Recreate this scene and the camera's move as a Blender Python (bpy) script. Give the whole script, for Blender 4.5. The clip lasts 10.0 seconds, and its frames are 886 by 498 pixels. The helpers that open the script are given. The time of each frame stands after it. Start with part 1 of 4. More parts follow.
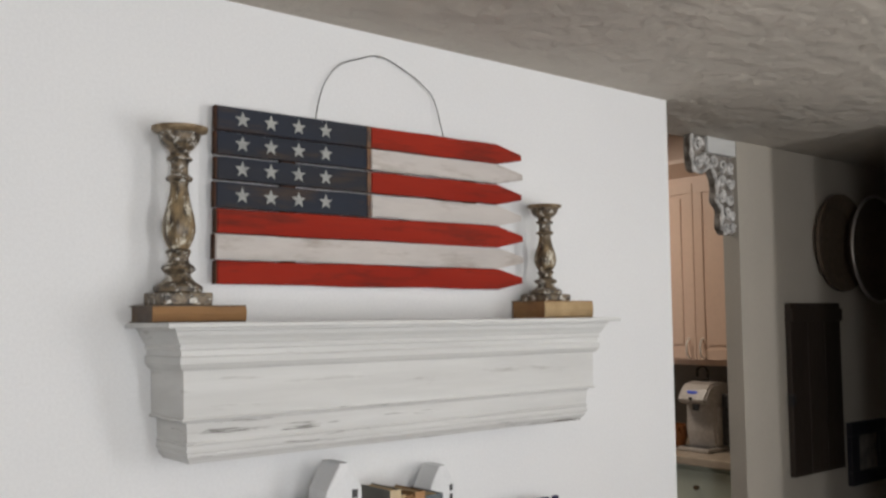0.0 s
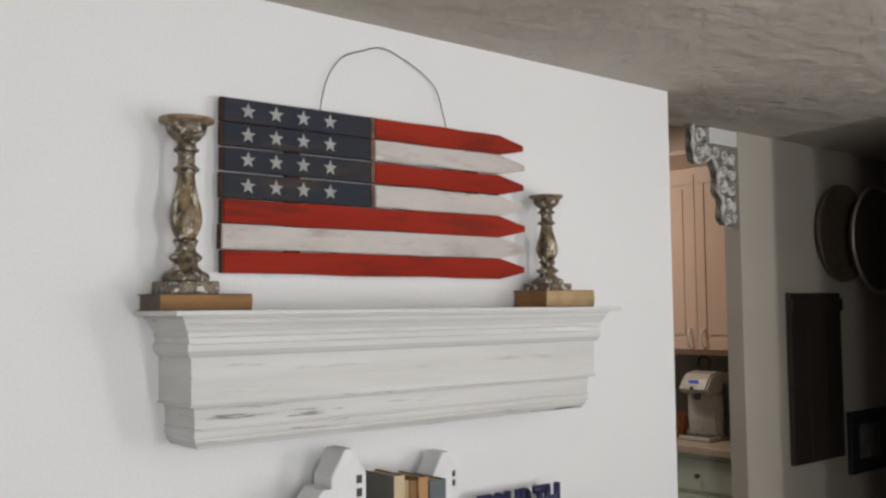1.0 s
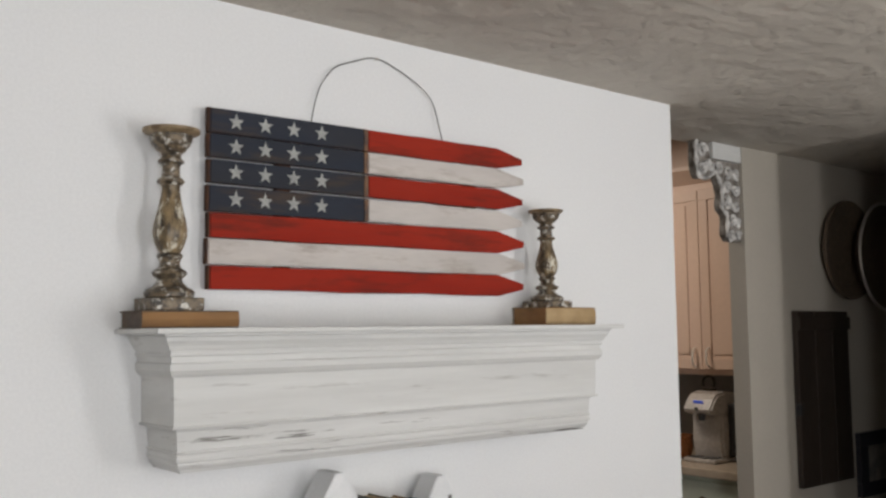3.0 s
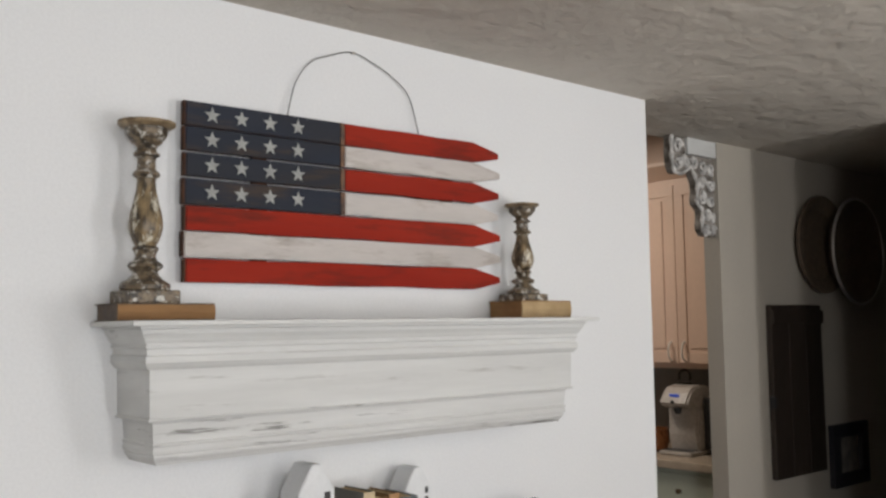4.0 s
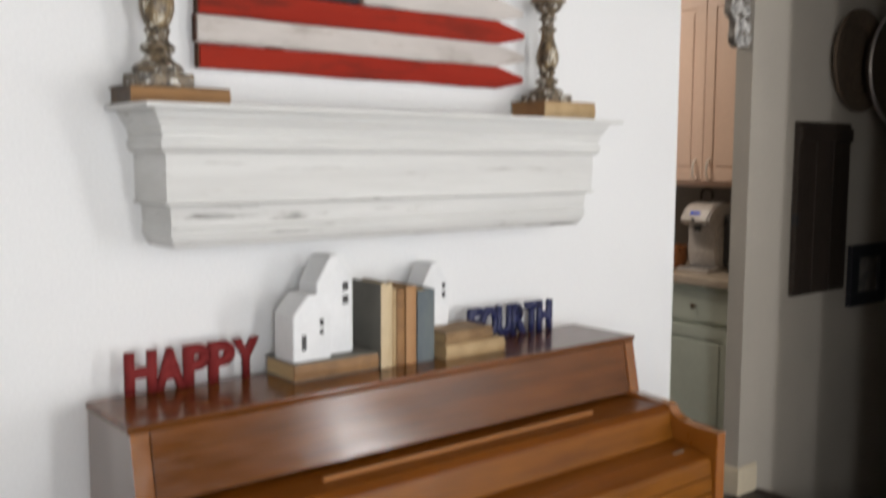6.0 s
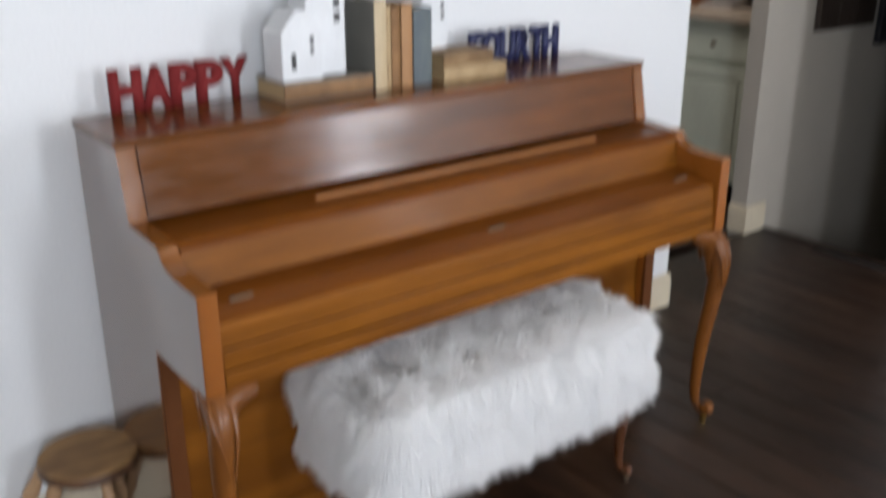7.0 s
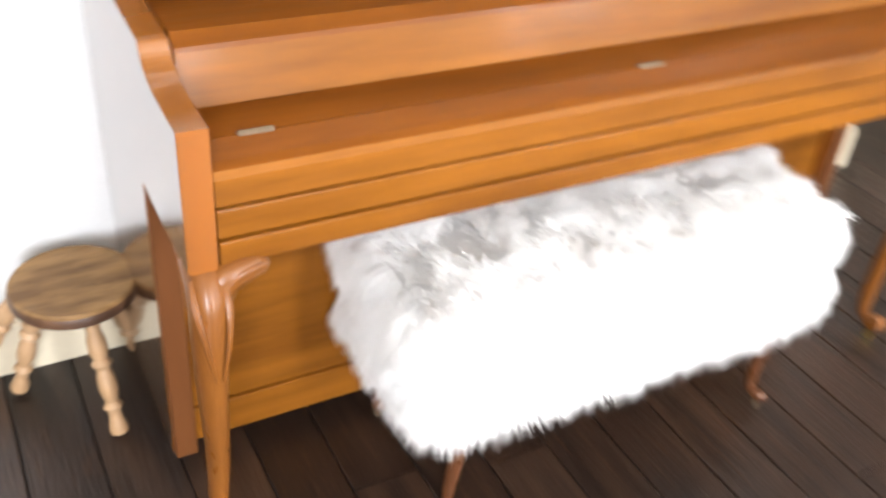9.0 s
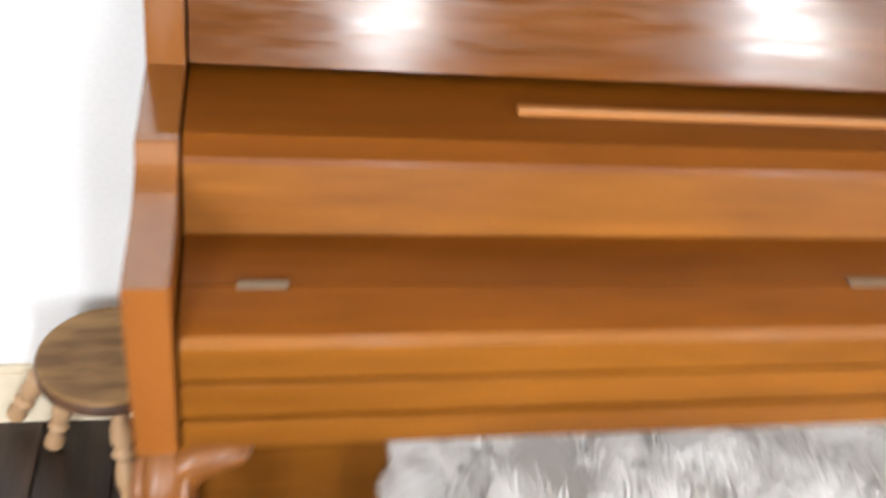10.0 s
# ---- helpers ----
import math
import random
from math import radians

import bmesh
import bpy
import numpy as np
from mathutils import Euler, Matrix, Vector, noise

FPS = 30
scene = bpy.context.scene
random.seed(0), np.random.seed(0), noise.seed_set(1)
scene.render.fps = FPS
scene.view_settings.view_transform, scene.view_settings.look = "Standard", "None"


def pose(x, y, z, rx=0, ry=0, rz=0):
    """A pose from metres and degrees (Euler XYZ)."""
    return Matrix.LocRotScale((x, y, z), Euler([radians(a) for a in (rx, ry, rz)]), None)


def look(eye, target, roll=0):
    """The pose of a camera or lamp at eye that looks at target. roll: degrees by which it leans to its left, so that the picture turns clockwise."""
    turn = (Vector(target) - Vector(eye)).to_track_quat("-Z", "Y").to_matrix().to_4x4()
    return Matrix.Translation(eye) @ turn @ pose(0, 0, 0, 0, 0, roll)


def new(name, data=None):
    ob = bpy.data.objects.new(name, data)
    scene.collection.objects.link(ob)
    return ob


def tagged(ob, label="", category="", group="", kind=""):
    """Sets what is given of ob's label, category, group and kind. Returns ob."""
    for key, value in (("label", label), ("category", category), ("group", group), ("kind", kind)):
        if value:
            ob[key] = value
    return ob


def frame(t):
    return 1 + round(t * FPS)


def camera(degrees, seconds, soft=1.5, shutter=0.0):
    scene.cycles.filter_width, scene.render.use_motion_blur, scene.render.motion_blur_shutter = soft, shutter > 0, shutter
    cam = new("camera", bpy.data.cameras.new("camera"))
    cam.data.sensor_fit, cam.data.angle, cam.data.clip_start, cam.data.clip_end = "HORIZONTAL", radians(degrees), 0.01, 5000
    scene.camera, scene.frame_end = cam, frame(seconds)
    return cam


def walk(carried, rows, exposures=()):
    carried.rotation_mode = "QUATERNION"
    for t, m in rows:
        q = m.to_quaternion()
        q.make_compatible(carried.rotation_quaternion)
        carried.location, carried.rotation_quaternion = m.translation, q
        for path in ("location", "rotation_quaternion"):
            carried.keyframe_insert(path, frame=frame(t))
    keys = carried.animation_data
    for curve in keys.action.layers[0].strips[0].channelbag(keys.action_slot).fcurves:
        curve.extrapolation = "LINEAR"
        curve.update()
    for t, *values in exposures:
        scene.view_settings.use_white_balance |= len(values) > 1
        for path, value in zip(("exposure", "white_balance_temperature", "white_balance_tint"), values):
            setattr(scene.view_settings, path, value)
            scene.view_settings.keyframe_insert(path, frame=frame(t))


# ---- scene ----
cam = camera(50.4, 10.0, soft=2.5, shutter=0.9)
PATH = [
    (0, (-0.717, -2.018, 1.594), (0.566, -0.491, 1.739), -0.6),
    (0.5, (-0.708, -2.02, 1.593), (0.571, -0.487, 1.714), -0.6),
    (1, (-0.737, -2.043, 1.587), (0.542, -0.51, 1.714), -0.6),
    (1.5, (-0.662, -1.976, 1.574), (0.601, -0.433, 1.722), -0.8),
    (2, (-0.662, -1.981, 1.576), (0.596, -0.435, 1.729), -0.7),
    (2.5, (-0.67, -1.995, 1.582), (0.585, -0.446, 1.737), -0.7),
    (2.7, (-0.67, -1.991, 1.582), (0.59, -0.447, 1.744), -0.7),
    (4, (-0.672, -2.009, 1.571), (0.633, -0.502, 1.733), -0.8),
    (4.5, (-0.661, -2.003, 1.546), (0.644, -0.488, 1.594), -0.4),
    (5, (-0.654, -1.99, 1.522), (0.636, -0.461, 1.493), -0.0),
    (5.2, (-0.662, -1.969, 1.527), (0.632, -0.446, 1.465), 0.1),
    (6.3, (-0.635, -1.993, 1.456), (0.61, -0.457, 1.154), 0.5),
    (6.5, (-0.629, -1.981, 1.432), (0.611, -0.466, 1.026), 0.3),
    (6.8, (-0.594, -1.984, 1.416), (0.602, -0.494, 0.824), 0.1),
    (7, (-0.569, -1.994, 1.394), (0.587, -0.518, 0.698), -0.1),
    (7.5, (-0.536, -1.945, 1.342), (0.549, -0.53, 0.435), 0.7),
    (8, (-0.458, -1.772, 1.308), (0.601, -0.45, 0.246), 1.9),
    (8.5, (-0.384, -1.632, 1.308), (0.685, -0.332, 0.228), 1.7),
    (9, (-0.205, -1.521, 1.274), (0.644, -0.116, 0.131), 5.4),
    (9.5, (-0.027, -1.421, 1.294), (0.525, 0.118, 0.141), 6.2),
    (10, (0.098, -1.197, 1.262), (0.508, 0.367, 0.084), 9.0),
]
walk(cam, [(t, look(eye, target, roll)) for t, eye, target, roll in PATH],
     ((0, -1.52, 6500, 10), (2.5, -1.52, 6500, 10), (4, -1.5, 6500, 10), (4.5, -1.65, 6500, 10), (5, -1.42, 6500, 10), (6.5, -1.17, 6350, 10), (7.0, -1.05, 5950, 10), (7.5, -0.45, 6000, 10),
      (8, 0.33, 6100, 10), (8.5, 0.68, 6150, 10), (9, 0.52, 6250, 10), (9.5, 0.42, 6350, 10), (10, 0.08, 6350, 10)))
# ---- world, daylight and lamps ----
world = bpy.data.worlds.new("world")
scene.world = world
world.use_nodes = True
wn = world.node_tree.nodes
sky = wn.new("ShaderNodeTexSky")
sky.sky_type, sky.sun_disc = "NISHITA", False
sky.sun_elevation, sky.sun_rotation = radians(40), radians(60)
world.node_tree.links.new(sky.outputs[0], wn["Background"].inputs[0])
wn["Background"].inputs[1].default_value = 0.1


def area_lamp(name, m, wide, high, watts, colour):
    data = bpy.data.lights.new(name, "AREA")
    data.shape, data.size, data.size_y, data.energy, data.color = "RECTANGLE", wide, high, watts, colour
    ob = new(name, data)
    ob.matrix_world = m
    return ob


SOUTH = -3.8
# The first, leftmost window is added out of view to give fill light
WINDOWS = ((-1.75, -0.85, 0.6), (0.55, 0.87, 0.4), (2.48, 2.8, 0.4))
HEAD = 2.25
for (wa, wb, SILL), skylight, bounce, heights in zip(WINDOWS, (120, 50, 50), (14, 20, 28), ((1.2, 1.85), (0.75, 1.3, 1.85), (0.75, 1.3, 1.85))):
    mid = (wa + wb) / 2
    area_lamp("window_light", look((mid, SOUTH + 0.03, (SILL + HEAD) / 2), (mid, 0, (SILL + HEAD) / 2)), wb - wa - 0.1, HEAD - SILL - 0.1, skylight, (0.95, 0.97, 1.0))
    for z in heights:
        # lamps added to brighten the upper wall, as if by light off sunlit ground
        area_lamp("added_bounce_light", look((mid, SOUTH + 0.34, z), (mid, SOUTH + 1.34, z + 1.9)), wb - wa - 0.1, 0.6, bounce, (1.0, 0.975, 0.94))
area_lamp("kitchen_light", look((2.6, 1.5, 2.6), (2.6, 1.5, 0)), 0.5, 0.5, 46, (1.0, 0.88, 0.76))


# ---- materials ----
def material(name, colour, rough=0.5, metal=0.0, second=None, scale=6.0, stretch=(1, 1, 1), fine=60.0, bump=0.05, amount=0.6,
             coat=0.0, spot=None, spot_scale=14.0, spot_from=0.62, spot_soft=0.05, vary=0.0, islands=False, bump_far=0.004, fleck=0.35, spec=0.5):
    """A painted, metal or wooden surface: two scales of tint, fine relief, and worn spots of another colour."""
    mat = bpy.data.materials.new(name)
    mat.use_nodes = True
    nodes, link = mat.node_tree.nodes, mat.node_tree.links.new
    shader = nodes["Principled BSDF"]
    shader.inputs["Roughness"].default_value = rough
    shader.inputs["Metallic"].default_value = metal
    shader.inputs["Specular IOR Level"].default_value = spec
    shader.inputs["Coat Weight"].default_value = coat
    shader.inputs["Coat Roughness"].default_value = 0.1
    where = nodes.new("ShaderNodeTexCoord")
    if vary:
        info = nodes.new("ShaderNodeNewGeometry" if islands else "ShaderNodeObjectInfo")
        shift = nodes.new("ShaderNodeVectorMath")
        shift.operation = "MULTIPLY_ADD"
        rnd = info.outputs["Random Per Island" if islands else "Random"]
        link(rnd, shift.inputs[0])
        shift.inputs[1].default_value = (17.0, 31.0, 23.0)
        link(where.outputs["Object"], shift.inputs[2])
        source = shift.outputs[0]
    else:
        rnd, source = None, where.outputs["Object"]
    mapping = nodes.new("ShaderNodeMapping")
    mapping.inputs["Scale"].default_value = stretch
    link(source, mapping.inputs[0])

    def grain(size, detail, rough_=0.55):
        tex = nodes.new("ShaderNodeTexNoise")
        tex.inputs["Scale"].default_value, tex.inputs["Detail"].default_value, tex.inputs["Roughness"].default_value = size, detail, rough_
        link(mapping.outputs[0], tex.inputs["Vector"])
        return tex.outputs["Fac"]

    def mix(kind, fac, a, b):
        node = nodes.new("ShaderNodeMix")
        node.data_type, node.blend_type = "RGBA", kind
        for value, slot in ((fac, 0), (a, 6), (b, 7)):
            if hasattr(value, "is_linked"):
                link(value, node.inputs[slot])
            else:
                node.inputs[slot].default_value = (*value, 1) if isinstance(value, tuple) else value
        return node.outputs[2]

    def span(value, low, high, to_low=0.0, to_high=1.0):
        node = nodes.new("ShaderNodeMapRange")
        link(value, node.inputs[0])
        for slot, v in zip((1, 2, 3, 4), (low, high, to_low, to_high)):
            node.inputs[slot].default_value = v
        return node.outputs[0]

    broad, small = grain(scale, 3.0), grain(fine, 4.0)
    second = second or tuple(c * 0.86 for c in colour)
    tint = mix("MIX", span(broad, 0.35, 0.65, 0.0, amount), colour, second)
    tint = mix("MULTIPLY", fleck, tint, mix("MIX", small, (0.7, 0.7, 0.7), (1.12, 1.12, 1.12)))
    if vary:
        tint = mix("MULTIPLY", 1.0, tint, mix("MIX", rnd, (1 - vary,) * 3, (1 + vary,) * 3))
    if spot:
        tint = mix("MIX", span(grain(spot_scale, 6.0, 0.7), spot_from, spot_from + spot_soft), tint, spot)
    link(tint, shader.inputs["Base Color"])
    link(span(small, 0.3, 0.7, max(rough - 0.06, 0.03), min(rough + 0.08, 1)), shader.inputs["Roughness"])
    relief = nodes.new("ShaderNodeBump")
    relief.inputs["Strength"].default_value, relief.inputs["Distance"].default_value = bump, bump_far
    link(small, relief.inputs["Height"])
    link(relief.outputs[0], shader.inputs["Normal"])
    return mat


WALL = material("wall_paint", (0.78, 0.785, 0.79), 0.75, second=(0.75, 0.755, 0.765), scale=1.2, fine=140, bump=0.012)
WALL_TAN = material("tan_wall_paint", (0.46, 0.42, 0.36), 0.75, scale=1.5, fine=70, bump=0.15)
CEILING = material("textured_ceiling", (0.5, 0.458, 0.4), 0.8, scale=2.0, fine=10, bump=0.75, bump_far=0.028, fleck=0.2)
CREAM = material("cream_trim_paint", (0.72, 0.63, 0.47), 0.4, scale=3, bump=0.04)
SHABBY = material("chalk_white_paint", (0.66, 0.662, 0.648), 0.6, second=(0.565, 0.565, 0.55), scale=6, stretch=(0.2, 0.5, 2.5), fine=40, amount=0.8,
                  spot=(0.3, 0.285, 0.265), spot_scale=14, spot_from=0.61, spot_soft=0.14)
SHABBY_WORN = material("rubbed_chalk_white_paint", (0.66, 0.662, 0.648), 0.6, second=(0.55, 0.55, 0.535), scale=6, stretch=(0.2, 0.5, 3.5), fine=40, amount=0.8,
                       spot=(0.13, 0.12, 0.11), spot_scale=14, spot_from=0.595, spot_soft=0.06)
WOOD = material("lacquered_walnut", (0.245, 0.086, 0.008), 0.36, second=(0.135, 0.044, 0.004), scale=5, stretch=(0.35, 3, 3), fine=34,
                bump=0.03, amount=0.9, coat=0.03, fleck=0.8, spec=0.16)
WOOD_WORN = material("scuffed_walnut", (0.245, 0.086, 0.008), 0.36, second=(0.135, 0.044, 0.004), scale=5, stretch=(0.35, 3, 3), fine=34,
                     bump=0.03, amount=0.9, coat=0.03, fleck=0.8, spec=0.16, spot=(0.42, 0.33, 0.24), spot_scale=7, spot_from=0.68, spot_soft=0.12)
# The same walnut, darkened to paint in the weaker light on flat tops
WOOD_DIM_TOP = material("walnut_dimmed_tops", (0.185, 0.055, 0.004), 0.36, second=(0.12, 0.034, 0.003), scale=5, stretch=(0.35, 3, 3), fine=34,
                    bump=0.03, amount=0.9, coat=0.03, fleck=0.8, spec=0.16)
WOOD_UP = material("lacquered_walnut_upright", (0.28, 0.09, 0.01), 0.3, second=(0.19, 0.057, 0.006), scale=3, stretch=(2, 2, 0.35), fine=9,
                   bump=0.0, amount=0.7, coat=0.3, fleck=0.12)
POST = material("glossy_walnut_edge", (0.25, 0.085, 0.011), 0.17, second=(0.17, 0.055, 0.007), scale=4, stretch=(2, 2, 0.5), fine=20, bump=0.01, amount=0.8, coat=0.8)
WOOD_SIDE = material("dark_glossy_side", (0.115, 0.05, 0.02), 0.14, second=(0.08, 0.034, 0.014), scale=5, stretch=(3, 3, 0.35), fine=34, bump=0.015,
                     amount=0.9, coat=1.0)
STILE = material("dark_brown_stile", (0.12, 0.042, 0.012), 0.5, second=(0.085, 0.028, 0.008), scale=6, stretch=(3, 3, 0.4), fine=40, bump=0.03, spec=0.15)
WOOD_DARK = material("dark_lacquered_lid", (0.16, 0.051, 0.007), 0.17, second=(0.085, 0.027, 0.004), scale=5, stretch=(0.35, 3, 3), fine=30,
                     bump=0.02, amount=0.9, coat=0.05, fleck=0.7, spec=0.4)
WOOD_PALE = material("pale_ledge_wood", (0.33, 0.132, 0.03), 0.4, scale=5, stretch=(0.3, 3, 3), fine=40, bump=0.03)
LEG = material("carved_walnut", (0.2, 0.07, 0.012), 0.32, second=(0.13, 0.043, 0.008), scale=7, stretch=(2, 2, 0.5), fine=40, bump=0.04,
               amount=0.9, coat=0.08, spec=0.3)
BENCH_LEG = material("dark_carved_walnut", (0.125, 0.045, 0.016), 0.3, second=(0.08, 0.028, 0.01), scale=9, stretch=(2, 2, 0.5), fine=40, bump=0.04, amount=0.9, coat=0.2)
BRASS = material("brass", (0.8, 0.55, 0.16), 0.25, 1.0)
HINGE = material("dull_hinge_metal", (0.17, 0.12, 0.075), 0.5, 0.5)
BLACK = material("black_metal", (0.03, 0.03, 0.032), 0.4, 0.3)
STEEL = material("steel_wire", (0.12, 0.12, 0.12), 0.4, 0.8)
CHROME = material("chrome_pull", (0.95, 0.9, 0.82), 0.35, 0.5)
PLANK = material("dark_scraped_oak", (0.037, 0.0195, 0.0118), 0.35, second=(0.0125, 0.0075, 0.0052), scale=3.4, stretch=(6, 0.6, 1), fine=24, bump=0.6,
                 amount=0.95, vary=0.3, bump_far=0.003, fleck=1.0, spec=0.5, spot=(0.056, 0.027, 0.0145), spot_scale=9, spot_from=0.54, spot_soft=0.2)
JOINT = material("floor_joint", (0.012, 0.009, 0.008), 0.7)
RED = material("barn_red_paint", (0.3, 0.026, 0.013), 0.8, second=(0.2, 0.012, 0.007), scale=5, stretch=(0.3, 2, 2), fine=60, bump=0.12,
               spot=(0.07, 0.02, 0.014), spot_scale=11, spot_from=0.5, spot_soft=0.26, vary=0.08, spec=0.15)
NAVY = material("navy_paint", (0.027, 0.032, 0.046), 0.8, second=(0.034, 0.033, 0.034), scale=5, stretch=(0.4, 2, 2), fine=60, bump=0.12,
                spot=(0.085, 0.055, 0.035), spot_scale=10, spot_from=0.52, spot_soft=0.26, vary=0.1, spec=0.2)
PICKET_WHITE = material("weathered_white_paint", (0.58, 0.54, 0.51), 0.8, second=(0.45, 0.42, 0.4), scale=7, stretch=(0.4, 2, 2), fine=60, bump=0.15,
                        spot=(0.25, 0.2, 0.16), spot_scale=11, spot_from=0.53, spot_soft=0.28, vary=0.05, spec=0.2)
RAW_EDGE = material("worn_wood_edge", (0.1, 0.045, 0.025), 0.8, second=(0.045, 0.026, 0.02), scale=16, amount=1.0, spec=0.2)
WORN_SEAM = material("worn_paint_seam", (0.2, 0.105, 0.055), 0.75, second=(0.06, 0.04, 0.035), scale=34, amount=1.0)
STAR = material("stencilled_star_paint", (0.38, 0.385, 0.365), 0.75, second=(0.22, 0.225, 0.22), scale=30, fine=120)
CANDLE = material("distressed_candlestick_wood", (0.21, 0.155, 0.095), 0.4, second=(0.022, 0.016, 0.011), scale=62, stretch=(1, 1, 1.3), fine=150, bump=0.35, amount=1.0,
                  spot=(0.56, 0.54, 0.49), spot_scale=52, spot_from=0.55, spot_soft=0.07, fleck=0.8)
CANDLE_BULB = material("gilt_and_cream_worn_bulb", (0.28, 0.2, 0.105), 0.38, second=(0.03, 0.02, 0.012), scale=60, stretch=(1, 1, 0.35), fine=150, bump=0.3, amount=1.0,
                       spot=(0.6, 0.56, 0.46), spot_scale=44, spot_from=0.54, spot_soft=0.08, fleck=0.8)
CANDLE_TOP = material("tarnished_gilt", (0.36, 0.27, 0.16), 0.45, 0.3, second=(0.16, 0.11, 0.06), scale=34, amount=1.0)
BOOK_TAN = material("worn_tan_spine", (0.3, 0.155, 0.055), 0.65, second=(0.2, 0.1, 0.035), scale=12, stretch=(0.5, 1, 2), fine=120, bump=0.12, vary=0.1, amount=1.0,
                    spot=(0.075, 0.038, 0.018), spot_scale=13, spot_from=0.6, spot_soft=0.2)
BOOK_BEIGE = material("beige_cloth_cover", (0.45, 0.32, 0.17), 0.65, second=(0.34, 0.23, 0.11), scale=14, fine=140, bump=0.1, amount=1.0,
                      spot=(0.2, 0.12, 0.055), spot_scale=15, spot_from=0.63, spot_soft=0.15)
BOOK_BROWN = material("worn_brown_cover", (0.17, 0.09, 0.036), 0.6, second=(0.26, 0.14, 0.055), scale=18, fine=140, bump=0.12, amount=1.0,
                      spot=(0.06, 0.034, 0.016), spot_scale=16, spot_from=0.6, spot_soft=0.15)
BOOK_LEATHER = material("dark_mottled_leather", (0.115, 0.07, 0.036), 0.5, second=(0.05, 0.03, 0.017), scale=22, fine=120, bump=0.15, amount=1.0)
BOOK_RAGGED = material("torn_tan_and_brown_cover", (0.33, 0.215, 0.105), 0.7, second=(0.17, 0.095, 0.04), scale=22, stretch=(0.6, 1, 1.4), fine=90, bump=0.4, amount=1.0,
                       spot=(0.05, 0.03, 0.016), spot_scale=20, spot_from=0.58, spot_soft=0.08)
BOOK_CREAM = material("cream_cover", (0.6, 0.49, 0.32), 0.65, second=(0.48, 0.37, 0.22), scale=12, stretch=(1, 1, 0.4), fine=120, amount=1.0)
BOOK_ORANGE = material("faded_orange_cover", (0.42, 0.23, 0.1), 0.65, second=(0.34, 0.18, 0.075), scale=12, stretch=(1, 1, 0.4), fine=120, amount=1.0)
BOOK_BLUE = material("faded_blue_cover", (0.085, 0.11, 0.125), 0.6, second=(0.13, 0.15, 0.15), scale=16, stretch=(1, 1, 0.5), fine=120, amount=1.0,
                     spot=(0.23, 0.2, 0.15), spot_scale=20, spot_from=0.64, spot_soft=0.1)
BOOK_OLIVE = material("dark_olive_cover", (0.16, 0.155, 0.135), 0.6, second=(0.12, 0.115, 0.1), scale=12, fine=160)
PAGES = material("aged_pages", (0.52, 0.38, 0.2), 0.8, second=(0.4, 0.27, 0.13), stretch=(1, 1, 30), scale=8, fine=60)
HOUSE_WHITE = material("white_house_paint", (0.76, 0.77, 0.78), 0.6, scale=12, fine=120, bump=0.06)
HOUSE_HOLE = material("dark_window_recess", (0.06, 0.06, 0.06), 0.8)
SIGN_RED = material("red_sign_paint", (0.19, 0.02, 0.02), 0.75, second=(0.13, 0.014, 0.014), scale=14, spec=0.2)
SIGN_BLUE = material("blue_sign_paint", (0.012, 0.016, 0.07), 0.5, second=(0.016, 0.02, 0.085), scale=14)
STOOL_SEAT = material("worn_stool_seat", (0.33, 0.19, 0.075), 0.55, second=(0.15, 0.08, 0.032), scale=7, stretch=(1, 3.5, 3), fine=40, bump=0.15, amount=1.0,
                      spot=(0.085, 0.045, 0.02), spot_scale=6, spot_from=0.6, spot_soft=0.14, spec=0.3)
STOOL_RIM = material("dark_stool_rim", (0.1, 0.045, 0.02), 0.5, second=(0.05, 0.022, 0.012), scale=16, amount=1.0)
STOOL_LEG = material("turned_pale_wood", (0.46, 0.29, 0.16), 0.45, second=(0.36, 0.21, 0.1), scale=16, fine=60, bump=0.1)
FUR = material("white_faux_fur", (0.985, 0.985, 0.985), 0.9, second=(0.965, 0.94, 0.92), scale=7, fine=24, bump=0.0, amount=0.5, vary=0.02, islands=True, fleck=0.05, spec=0.2)
fn = FUR.node_tree
through_light = fn.nodes.new("ShaderNodeBsdfTranslucent")
through_light.inputs[0].default_value = (0.985, 0.985, 0.985, 1)
both = fn.nodes.new("ShaderNodeMixShader")
both.inputs[0].default_value = 0.6
fn.links.new(fn.nodes["Principled BSDF"].outputs[0], both.inputs[1])
fn.links.new(through_light.outputs[0], both.inputs[2])
fn.links.new(both.outputs[0], fn.nodes["Material Output"].inputs[0])
CAB_UP = material("painted_upper_cabinet", (0.72, 0.52, 0.4), 0.4, second=(0.7, 0.5, 0.385), scale=4, bump=0.03)
CAB_LOW = material("sage_cabinet_paint", (0.6, 0.64, 0.54), 0.4, scale=4, bump=0.03)
COUNTER = material("beige_stone_worktop", (0.55, 0.46, 0.36), 0.2, second=(0.42, 0.34, 0.26), scale=30)
SPLASH = material("grey_backsplash", (0.2, 0.19, 0.18), 0.35, scale=20)
CORBEL = material("crackled_white_corbel", (0.78, 0.76, 0.73), 0.6, second=(0.25, 0.24, 0.23), scale=24, fine=60, bump=0.4, amount=0.9)
CORBEL_DARK = material("dark_carving_ground", (0.34, 0.31, 0.28), 0.8, second=(0.09, 0.075, 0.06), scale=30, amount=1.0)
PLASTIC = material("pale_machine_plastic", (0.5, 0.46, 0.42), 0.25, coat=0.4)
PLASTIC_DARK = material("dark_machine_plastic", (0.05, 0.05, 0.05), 0.3)
